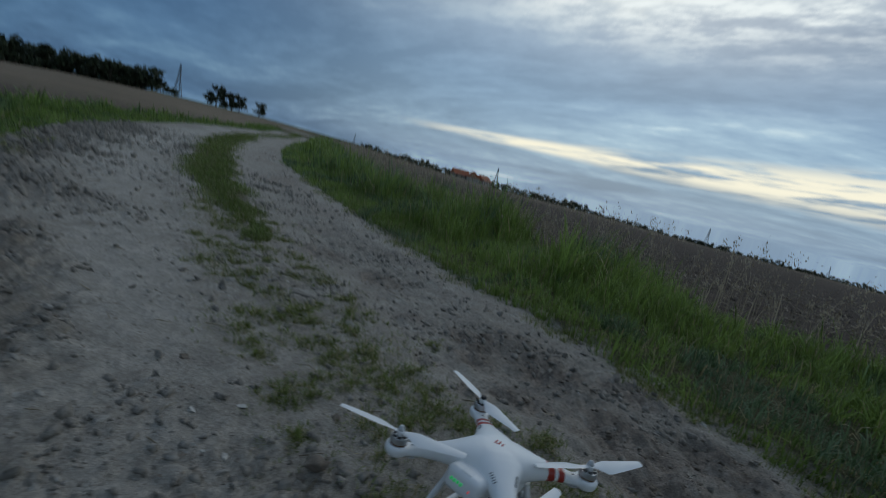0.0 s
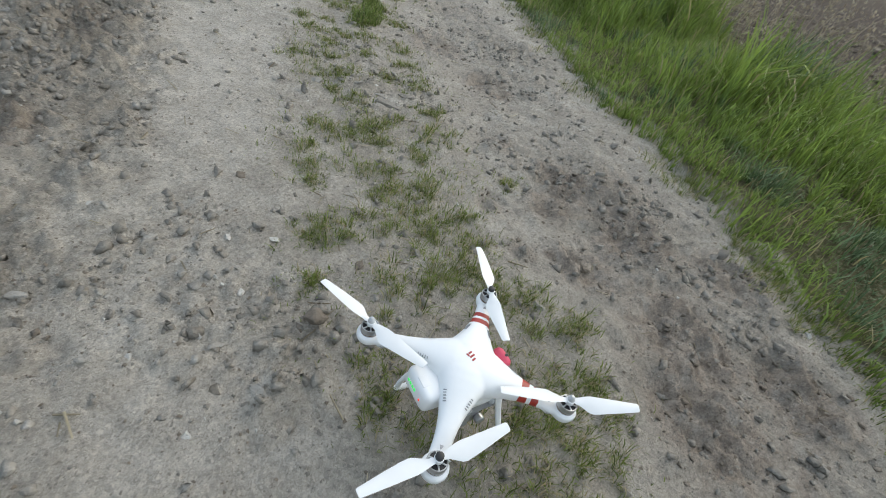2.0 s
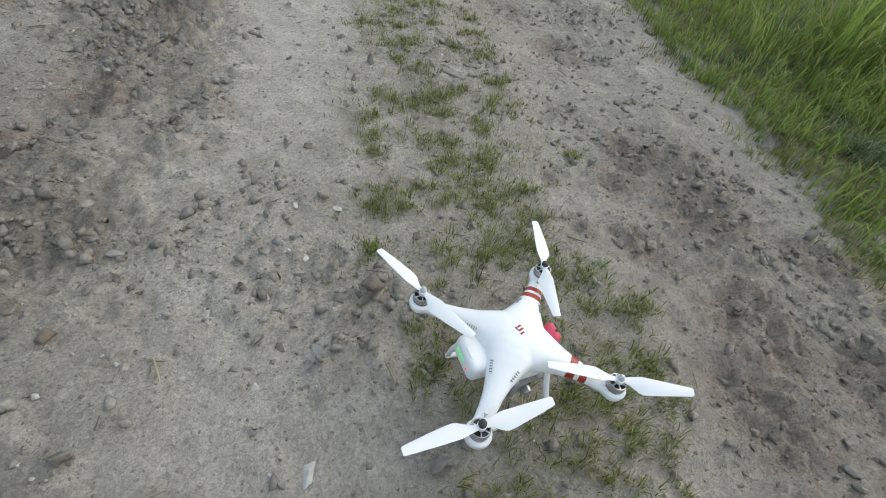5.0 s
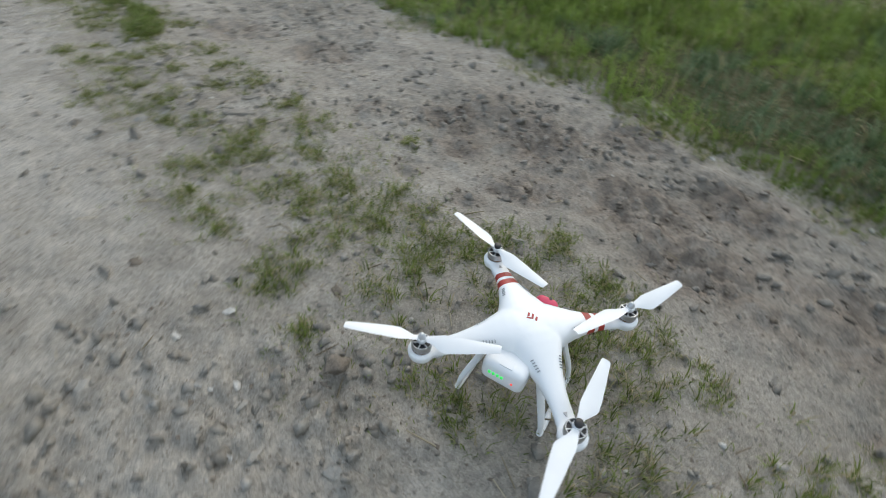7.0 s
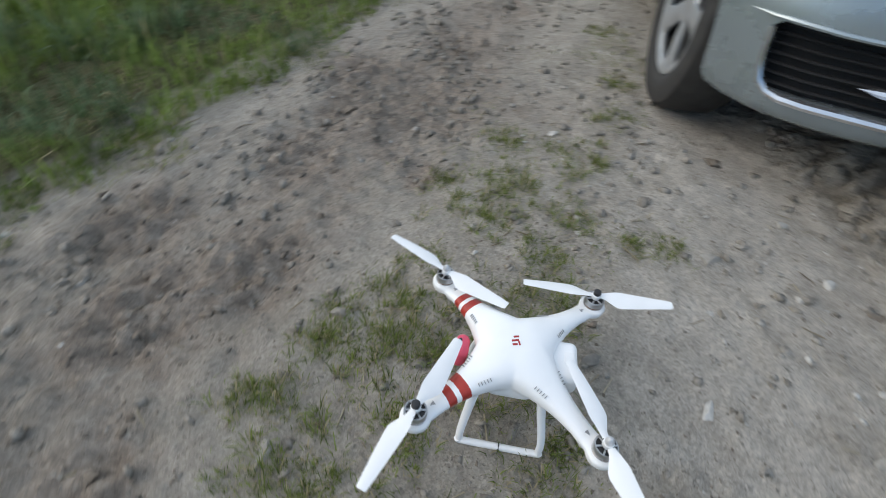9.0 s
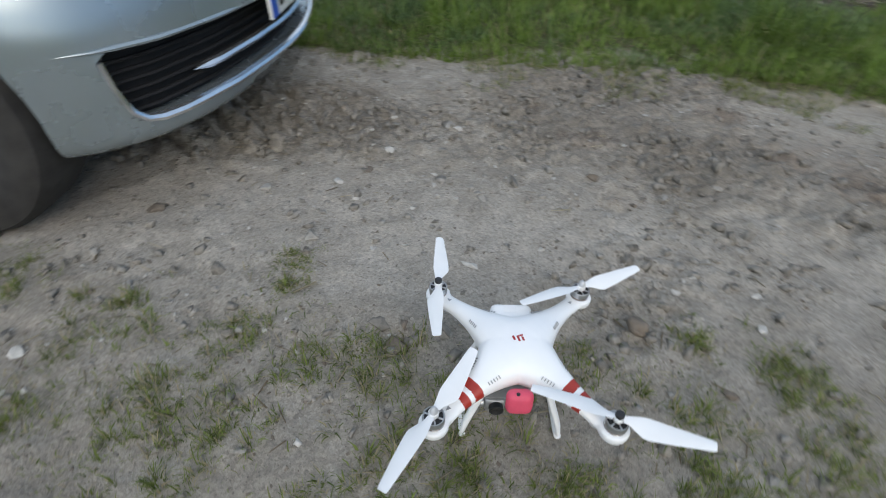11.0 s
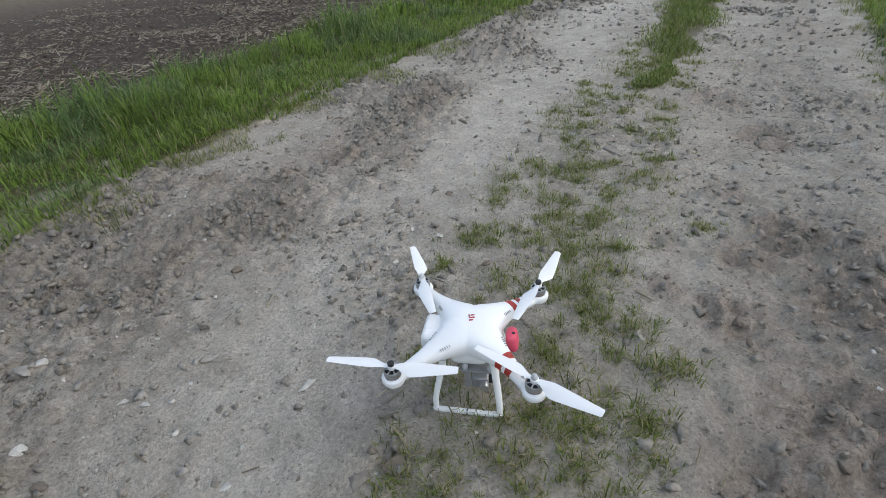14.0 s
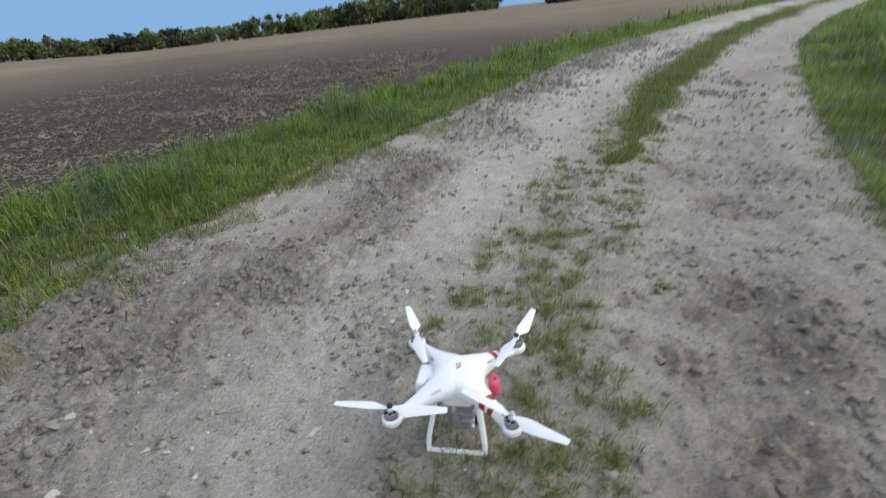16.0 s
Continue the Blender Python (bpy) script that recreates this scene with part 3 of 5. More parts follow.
def blades(rng, x, y, tall, wide, lean, az=None):
    """Arrays of arching grass blades that stand at x, y; az: the way each one leans."""
    n = len(x)
    h = tall * (0.5 + 0.9 * rng.uniform(0, 1, n) ** 1.5)
    az = rng.uniform(0, 2 * math.pi, n) if az is None else az + rng.normal(0, 0.5, n)
    face = az + math.pi / 2 + rng.normal(0, 0.5, n)
    arch = np.clip(lean * rng.uniform(0.25, 1.5, n), 0.05, 1.9)
    w = wide * (0.5 + 1.0 * rng.uniform(0, 1, n) ** 2)
    z = height(x, y) - 0.004
    p = np.stack([x, y, z], 1)
    out = np.stack([np.cos(az), np.sin(az), np.zeros(n)], 1)
    side = np.stack([np.cos(face), np.sin(face), np.zeros(n)], 1) * w[:, None] / 2
    rows = [p - side, p + side]
    for share, width in ((0.42, 0.9), (0.36, 0.65), (0.22, 0.0)):
        k = {0.42: 0.15, 0.36: 0.75, 0.22: 1.35}[share]
        a = arch * k
        p = p + (out * np.sin(a)[:, None] + np.array([0, 0, 1.0]) * np.cos(a)[:, None]) * (h * share)[:, None]
        rows += [p - side * width, p + side * width] if width else [p]
    v = np.stack(rows, 1).reshape(-1, 3)
    v[:, 2] = np.maximum(v[:, 2], np.repeat(z, 7) + 0.001)
    k = np.arange(n)[:, None] * 7
    t = np.concatenate([k + q for q in ([0, 1, 3], [0, 3, 2], [2, 3, 5], [2, 5, 4], [4, 5, 6])], 0)
    return v, t


def joined(pieces):
    vs, ts, n = [], [], 0
    for v, t in pieces:
        vs.append(v)
        ts.append(t + n)
        n += len(v)
    return np.concatenate(vs), np.concatenate(ts)


def verge(name, label, side, material, seed, tall_in, tall_out):
    """A strip of grass in clumps along the track, low at its edge and taller towards the field."""
    rng = np.random.RandomState(seed)
    out = []
    deep = VERGE_RIGHT if side > 0 else VERGE_LEFT + 0.12
    for y0, y1, n, size in ((-3.2, 4.2, 40000, 1.0), (4.2, 12, 14000, 2.0), (12, 42, 12000, 4.2), (-16, -3.2, 3500, 3.0)):
        per = 16
        m = n // per
        cy, cs = rng.uniform(y0, y1, m), (rng.uniform(0, 1, m) ** (1.2 if side > 0 else 1.5) * 1.03 - 0.03) * deep
        cx = (right_edge(cy) - 0.02 + cs) if side > 0 else (left_edge(cy) + 0.03 - cs)
        grow = (0.72 + 0.55 * np.clip(waves(cx, cy, 3.4, seed + 1, 3), -0.8, 1)) * rng.uniform(0.7, 1.25, m)
        if side > 0:
            grow *= np.interp(cy, [-0.2, 1.3], [0.62, 1.0])
        t = np.interp(cs, [0, 0.30, 0.65, 1.1, 1.8, 2.65], [tall_in * 0.5, tall_in, 0.75 * tall_out, tall_out, tall_out * 0.95, tall_out * 0.7]) * grow
        r = np.repeat(0.016 + 0.10 * t, per)
        a, d = rng.uniform(0, 2 * math.pi, m * per), np.sqrt(rng.uniform(0, 1, m * per))
        x, y = np.repeat(cx, per) + r * d * np.cos(a) * size, np.repeat(cy, per) + r * d * np.sin(a) * size
        tt = np.repeat(t, per)
        out.append(blades(rng, x, y, tt, (0.0042 + 0.0125 * np.clip(tt, 0, 0.4)) * size, (0.50 if side > 0 else 0.80) + 0.80 * d, a))
        # fine low grass between the clumps
        k = n // 2
        y = rng.uniform(y0, y1, k)
        sh = rng.uniform(0, 1, k) ** 1.6 * deep
        x = (right_edge(y) - 0.04 + sh) if side > 0 else (left_edge(y) + 0.05 - sh)
        out.append(blades(rng, x, y, np.full(k, 0.095 if side > 0 else 0.080), 0.0046 * size, 1.3))
    v, t = joined(out)
    return tagged(new(name, mesh_np(name, v, t, material)), label, "grass", kind="stuff")


verge("tall_verge_grass", "tall lush green grass along the edge of the track", 1, GRASS_TALL, 21, 0.10, 0.36)
verge("verge_grass", "bright green grass strip between track and ploughed field", -1, GRASS_LEFT, 31, 0.085, 0.24)


def middle_grass():
    rng = np.random.RandomState(41)
    out = []
    for y0, y1, n, size in ((1.95, 6, 21000, 1.15), (6, 14, 13000, 2.0), (14, 40, 8000, 4.0), (-14, -2.6, 4000, 2.4)):
        y = rng.uniform(y0, y1, n)
        half = np.interp(y, STRIP_Y, STRIP_HALF)
        s = rng.normal(0, 0.62, n) * half
        x = mid_line(y) + s
        keep = (np.abs(s) < 1.45 * half) & (waves(x, y, 6, 42, 3) > -0.5 + 0.9 * (np.abs(s) / half - 0.6) + 0.7 * np.clip((3.2 - y) / 1.2, 0, 1) * (y > 0) + rng.uniform(-0.2, 0.2, n))
        out.append(blades(rng, x[keep], y[keep], np.full(keep.sum(), 0.048), 0.0034 * size, 1.5))
    v, t = joined(out)
    tagged(new("middle_strip_grass", mesh_np("middle_strip_grass", v, t, GRASS_MIDDLE)), "low green grass strip between the two wheel tracks", "grass", kind="stuff")
    out = []
    for y0, y1, n, cut in ((0.6, 3.3, 17000, 0.20), (-1.9, 0.6, 7000, 0.42)):
        y = rng.uniform(y0, y1, n)
        s = rng.normal(0, 0.19, n)
        x = mid_line(y) + s
        slab = np.hypot(x - 0.40, y - 1.20) > 0.13
        keep = slab & (np.abs(s) < 0.42) & (waves(x, y, 9, 43, 3) > cut + rng.uniform(-0.12, 0.25, n)) & (np.hypot(x, y) > 0.16)
        out.append(blades(rng, x[keep], y[keep], np.full(keep.sum(), 0.024), 0.0021, 1.7))
    # thin grass and dry blades where the verges run out
    for side, n in ((-1, 30000), (1, 11000)):
        y = rng.uniform(-2.6, 5.0, n)
        s = rng.uniform(-0.12, 0.42 if side < 0 else 0.22, n)
        x = left_edge(y) + s if side < 0 else right_edge(y) - s
        keep = waves(x, y, 8, 47, 3) > -0.25 + 2.0 * np.clip(s, 0, 1) * (1 if side < 0 else 1.6) + rng.uniform(-0.2, 0.2, n)
        out.append(blades(rng, x[keep], y[keep], np.full(keep.sum(), 0.046), 0.0027, 1.6))
    v, t = joined(out)
    tagged(new("sparse_grass", mesh_np("sparse_grass", v, t, GRASS_SHORT)), "sparse short grass with dry blades in bare soil", "grass", kind="stuff")


middle_grass()


# ---- the drone, standing on its skids with its blades at rest ----
def drone_shell():
    """Shell of four arms that run together in the middle; returns the shell and the striped stretches, apart."""
    stations = [(0, 0.0475, 0.126, 0.187), (0.025, 0.0455, 0.126, 0.1862), (0.042, 0.0395, 0.128, 0.183), (0.058, 0.0318, 0.132, 0.1785), (0.075, 0.0255, 0.135, 0.173), (0.093, 0.0205, 0.137, 0.168), (0.112, 0.0170, 0.138, 0.163), (0.132, 0.0150, 0.138, 0.1585), (0.150, 0.0150, 0.137, 0.154), (0.168, 0.0155, 0.136, 0.1515)]
    bm = bmesh.new()
    for k in (0, 1):
        rows = []
        for d, w, lo, hi in [(-a, b, c, e) for a, b, c, e in stations[:0:-1]] + stations:
            ring = []
            for i in range(28):
                t = 2 * math.pi * i / 28
                cx, sx = math.cos(t), math.sin(t)
                yy = w * math.copysign(abs(cx) ** 0.85, cx)
                zz = (lo + hi) / 2 + (hi - lo) / 2 * math.copysign(abs(sx) ** 0.8, sx)
                ring.append(Vector((d, yy, zz)) if k == 0 else Vector((-yy, d, zz)))
            rows.append(ring)
        loft(bm, rows)
    for sx, sy in ((1, 0), (-1, 0), (0, 1), (0, -1)):
        turned(bm, [(0, 0.1335), (0.014, 0.1335), (0.0195, 0.137), (0.0215, 0.143), (0.0218, 0.1515), (0.0205, 0.1535), (0, 0.1535)], Matrix.Translation((0.175 * sx, 0.175 * sy, 0)))
    belly = bmesh.ops.create_cube(bm, size=1, matrix=Matrix.Translation((0, 0, 0.130)) @ Matrix.Rotation(radians(45), 4, "Z") @ Matrix.Diagonal((0.112, 0.074, 0.036, 1)))
    bmesh.ops.bevel(bm, geom=list({e for v in belly["verts"] for e in v.link_edges}), offset=0.014, segments=3, profile=0.5, affect="EDGES")
    me = bpy.data.meshes.new("shell_form")
    bm.to_mesh(me)
    bm.free()
    ob = new("shell_form", me)
    mod = ob.modifiers.new("remesh", "REMESH")
    mod.mode, mod.voxel_size = "VOXEL", 0.0024
    sm = ob.modifiers.new("smooth", "SMOOTH")
    sm.factor, sm.iterations = 0.5, 9
    done = bpy.data.meshes.new_from_object(ob.evaluated_get(bpy.context.evaluated_depsgraph_get()))
    bpy.data.objects.remove(ob)
    whole = bmesh.new()
    whole.from_mesh(done)
    bands = []
    for arm in ("x", "-y"):
        for lo, hi in ((0.0955, 0.1085), (0.1165, 0.1290)):
            bands.append((arm, lo, hi))
    stripes = []
    for arm, lo, hi in bands:
        b = whole.copy()
        cut = [f for f in b.faces if not lo < (f.calc_center_median().x if arm == "x" else -f.calc_center_median().y) < hi]
        bmesh.ops.delete(b, geom=cut, context="FACES")
        stripes.append(b)
    drop = [f for f in whole.faces if any(lo < (f.calc_center_median().x if arm == "x" else -f.calc_center_median().y) < hi for arm, lo, hi in bands)]
    bmesh.ops.delete(whole, geom=drop, context="FACES")
    turn = Matrix.Rotation(radians(45), 4, "Z")
    for b in (whole, *stripes):
        bmesh.ops.transform(b, matrix=turn, verts=b.verts)
    return whole, stripes


def blade_mesh():
    bm = bmesh.new()
    rows = []
    for r, chord, twist, sweep in ((0.007, 0.0100, 6, 0), (0.014, 0.0125, 16, 0), (0.022, 0.0190, 19, -0.0015), (0.032, 0.0270, 18, -0.0035), (0.038, 0.0288, 16, -0.0040), (0.050, 0.0272, 14, -0.0036), (0.075, 0.0228, 11, -0.0022), (0.100, 0.0178, 9, -0.0006), (0.1165, 0.0145, 8, 0.0004), (0.1195, 0.0118, 8, 0.0006)):
        c, s = math.cos(radians(twist)), math.sin(radians(twist))
        ring = []
        for u, v in ((-0.5, 0), (-0.3, 0.0011), (0.0, 0.0014), (0.3, 0.0010), (0.5, 0), (0.3, -0.0006), (0.0, -0.0006), (-0.3, -0.0005)):
            a = u * chord + sweep
            ring.append(Vector((r, a * c - v * s, a * s + v * c)))
        rows.append(ring)
    return loft(bm, rows)


def build_drone():
    d = thing("quadcopter_drone", "white four-armed camera drone with red arm stripes standing on the track", "drone")
    d.location = (0, 0, 0.0)
    shell, stripes = drone_shell()
    tops = np.array([v.co[:] for v in shell.verts])
    shell_ob = part("shell", shell, WHITE, d)
    for b in stripes:
        part("stripe", b, RED, shell_ob, "glossy red stripe round the arm")

    def top(x, y):
        near = tops[np.hypot(tops[:, 0] - x, tops[:, 1] - y) < 0.004]
        return float(near[:, 2].max()) if len(near) else 0.15

    for q in range(4):
        a = radians(45 + 90 * q)
        ax, side = Vector((math.cos(a), math.sin(a), 0)), Vector((-math.sin(a), math.cos(a), 0))
        for s in (-1, 1):
            for i in range(5):
                p = ax * (0.066 + 0.0042 * i) + side * s * (0.0225 - 0.0012 * i)
                bm = box(bmesh.new(), (0.0009, 0.0056, 0.0022), Matrix.Translation((p.x, p.y, top(p.x, p.y) - 0.0006)) @ Matrix.Rotation(a, 4, "Z") @ Matrix.Rotation(radians(-38 * s), 4, "X"), 0.0004, 1)
                part("vent_slot", bm, GREY, shell_ob)
        p = ax * 0.1475
        bm = bmesh.new()
        z = top(p.x, p.y) + 0.0004
        tri = [p + ax * 0.004, p - ax * 0.003 + side * 0.0032, p - ax * 0.003 - side * 0.0032]
        rows = [[Vector((t.x, t.y, z + dz)) for t in tri] for dz in (-0.0014, 0.0)]
        loft(bm, rows)
        part("arrow_mark", bm, GREY, shell_ob, smooth=False)
    # printed sign on the back of the shell: plain slanted bars
    for x, y, w, l in ((0.003, 0.0075, 0.0032, 0.0075), (0.003, 0.0007, 0.0032, 0.0105), (0.002, -0.0062, 0.0032, 0.0080), (-0.003, 0.0045, 0.0070, 0.0026)):
        bm = box(bmesh.new(), (l, w, 0.0012), Matrix.Translation((x, y, top(x, y))) @ Matrix.Rotation(radians(16), 4, "Z"), 0.0003, 1)
        part("printed_mark", bm, LOGO_RED, shell_ob, "plain red printed mark")
    # motors and propellers
    for q, (ang, prop) in enumerate(((45, 70), (135, 113), (225, 180), (315, -29))):
        cx, cy = 0.175 * math.cos(radians(ang)), 0.175 * math.sin(radians(ang))
        m = Matrix.Translation((cx, cy, 0))
        motor = part("motor", turned(bmesh.new(), [(0, 0.150), (0.0155, 0.150), (0.0155, 0.1545), (0.0145, 0.1552), (0.0145, 0.1572), (0.0158, 0.1577), (0.0158, 0.1670), (0.0150, 0.1685), (0.0138, 0.1685), (0.0136, 0.1660), (0, 0.1660)], m), MOTOR, d, "brushed silver motor")
        part("motor_well", turned(bmesh.new(), [(0, 0.1658), (0.0133, 0.1658), (0.0133, 0.1664), (0, 0.1664)], m), BLACK, motor)
        for i in range(6):
            part("motor_spoke", box(bmesh.new(), (0.010, 0.0024, 0.0022), m @ Matrix.Rotation(radians(60 * i + 10), 4, "Z") @ Matrix.Translation((0.0092, 0, 0.1676)), 0.0005, 1), MOTOR, motor)
        part("winding", turned(bmesh.new(), [(0.0146, 0.1548), (0.0151, 0.1551), (0.0151, 0.1573), (0.0146, 0.1576)], m), COPPER, motor)
        hub = part("propeller_hub", turned(bmesh.new(), [(0, 0.1690), (0.0062, 0.1690), (0.0072, 0.1712), (0.0072, 0.1775), (0.0058, 0.1788), (0, 0.1788)], m), PROP_WHITE, d)
        if q % 2 == 0:
            part("propeller_nut", turned(bmesh.new(), [(0, 0.1785), (0.0060, 0.1785), (0.0064, 0.1800), (0.0060, 0.1842), (0.0046, 0.1852), (0, 0.1852)], m), BLACK, hub, "black propeller nut")
        else:
            part("propeller_nut", turned(bmesh.new(), [(0, 0.1785), (0.0060, 0.1785), (0.0062, 0.1805), (0.0046, 0.1850), (0.0022, 0.1878), (0, 0.1882)], m), SILVER, hub, "silver propeller nut")
        for k in (0, 180):
            bm = blade_mesh()
            bmesh.ops.transform(bm, verts=bm.verts, matrix=Matrix.Translation((cx, cy, 0.1752)) @ Matrix.Rotation(radians(prop + k), 4, "Z") @ Matrix.Rotation(radians(-2.0), 4, "Y"))
            part("blade", bm, PROP_WHITE, hub, "white propeller blade at rest")
        part("arm_light", turned(bmesh.new(), [(0, 0.1330), (0.010, 0.1332), (0.0125, 0.1345), (0.0125, 0.1362), (0, 0.1365)], Matrix.Translation((cx * 0.86, cy * 0.86, 0.0012))), SILVER, d, "small unlit lamp under the arm")
    # battery at the back
    bm = box(bmesh.new(), (0.064, 0.070, 0.042), Matrix.Translation((-0.064, 0, 0.1395)) @ Matrix.Rotation(radians(5), 4, "Y"), 0.011, 4)
    battery = part("battery", bm, WHITE, d, "white rounded battery pack")
    part("button", box(bmesh.new(), (0.015, 0.021, 0.0022), Matrix.Translation((-0.081, -0.002, 0.1613)) @ Matrix.Rotation(radians(5), 4, "Y"), 0.0008), PROP_WHITE, battery)
    for i in range(4):
        part("charge_light", box(bmesh.new(), (0.002, 0.0042, 0.0055), Matrix.Translation((-0.0962, 0.019 - 0.0068 * i, 0.1435)), 0.0008), LED_GREEN, battery, "small green charge light")
    part("warning_light", box(bmesh.new(), (0.002, 0.003, 0.003), Matrix.Translation((-0.0962, -0.018, 0.1405)), 0.0006), LED_RED, battery)
    # landing gear
    for s in (-1, 1):
        y0, y1 = 0.050 * s, 0.079 * s
        for x0, x1 in ((-0.050, -0.066), (0.048, 0.060)):
            pts = smoothed([(x0, y0, 0.122), (x0 * 1.06, y0 * 1.12, 0.098), (x1, y1 * 0.96, 0.040), (x1, y1, 0.0115)], 2)
            part("leg", tube(bmesh.new(), pts, [0.0085 - 0.0032 * i / (len(pts) - 1) for i in range(len(pts))], 10, 0.75), WHITE, d)
        skid = part("skid", tube(bmesh.new(), smoothed([(-0.068, y1, 0.0125), (-0.0665, y1, 0.0078), (-0.05, y1, 0.007), (0.045, y1, 0.007), (0.0605, y1, 0.0078), (0.062, y1, 0.0125)], 2), 0.0058, 10), WHITE, d)
        for x in (-0.058, 0.052):
            part("foot_pad", box(bmesh.new(), (0.016, 0.0085, 0.004), Matrix.Translation((x, y1, 0.0022)), 0.001), BLACK, skid)
        part("strap", tube(bmesh.new(), [(-0.004, y1 - 0.0075, 0.0062), (-0.004, y1, 0.0142), (-0.004, y1 + 0.0075, 0.0062)], 0.0012, 6), BLACK, skid)
    # gimbal and camera under the belly
    plate = part("gimbal_plate", box(bmesh.new(), (0.066, 0.084, 0.004), Matrix.Translation((0.016, -0.012, 0.0960)), 0.0015), GREY, d, "grey gimbal plate")
    for x in (-0.008, 0.040):
        for y in (-0.048, 0.026):
            part("damper", turned(bmesh.new(), [(0, 0.0975), (0.0044, 0.0979), (0.0062, 0.1045), (0.0044, 0.1090), (0, 0.1135)], Matrix.Translation((x, y, 0))), SILVER, plate, "pale rubber damper ball")
    for i in range(7):
        part("cooling_rib", box(bmesh.new(), (0.0016, 0.036, 0.004), Matrix.Translation((-0.004 + 0.0055 * i, -0.014, 0.0955)), 0.0004, 1), SILVER, plate)
    arm = part("gimbal_arm", box(bmesh.new(), (0.013, 0.008, 0.050), Matrix.Translation((-0.004, -0.048, 0.074)), 0.003), GREY, d)
    part("tilt_motor", turned(bmesh.new(), [(0, -0.006), (0.008, -0.006), (0.009, -0.004), (0.009, 0.004), (0.008, 0.006), (0, 0.006)], Matrix.Translation((0.028, -0.050, 0.054)) @ Matrix.Rotation(radians(90), 4, "X")), MOTOR, arm)
    camera_body = part("camera_body", box(bmesh.new(), (0.034, 0.034, 0.030), Matrix.Translation((0.018, -0.026, 0.050)), 0.005, 3), GREY, d, "grey gimbal camera")
    part("lens", turned(bmesh.new(), [(0.011, 0), (0.012, 0.002), (0.012, 0.011), (0.010, 0.012), (0.0085, 0.0110), (0, 0.0090)], Matrix.Translation((0.033, -0.024, 0.051)) @ Matrix.Rotation(radians(90), 4, "Y")), BLACK, camera_body, "black camera lens")
    # red padded tracker strapped under the nose
    nose = part("red_tracker", box(bmesh.new(), (0.022, 0.040, 0.042), Matrix.Translation((0.0790, 0, 0.137)) @ Matrix.Rotation(radians(-8), 4, "Y"), 0.0108, 5), RED_FOAM, d, "rounded red tracker box under the nose")
    part("tracker_button", turned(bmesh.new(), [(0, 0), (0.0028, 0.0), (0.0028, 0.0012), (0, 0.0014)], Matrix.Translation((0.0815, -0.004, 0.1580))), BLACK, nose)
    return d


build_drone()


# ---- the silver car ----
CAR_X, NOSE_Y = -1.22, -0.625


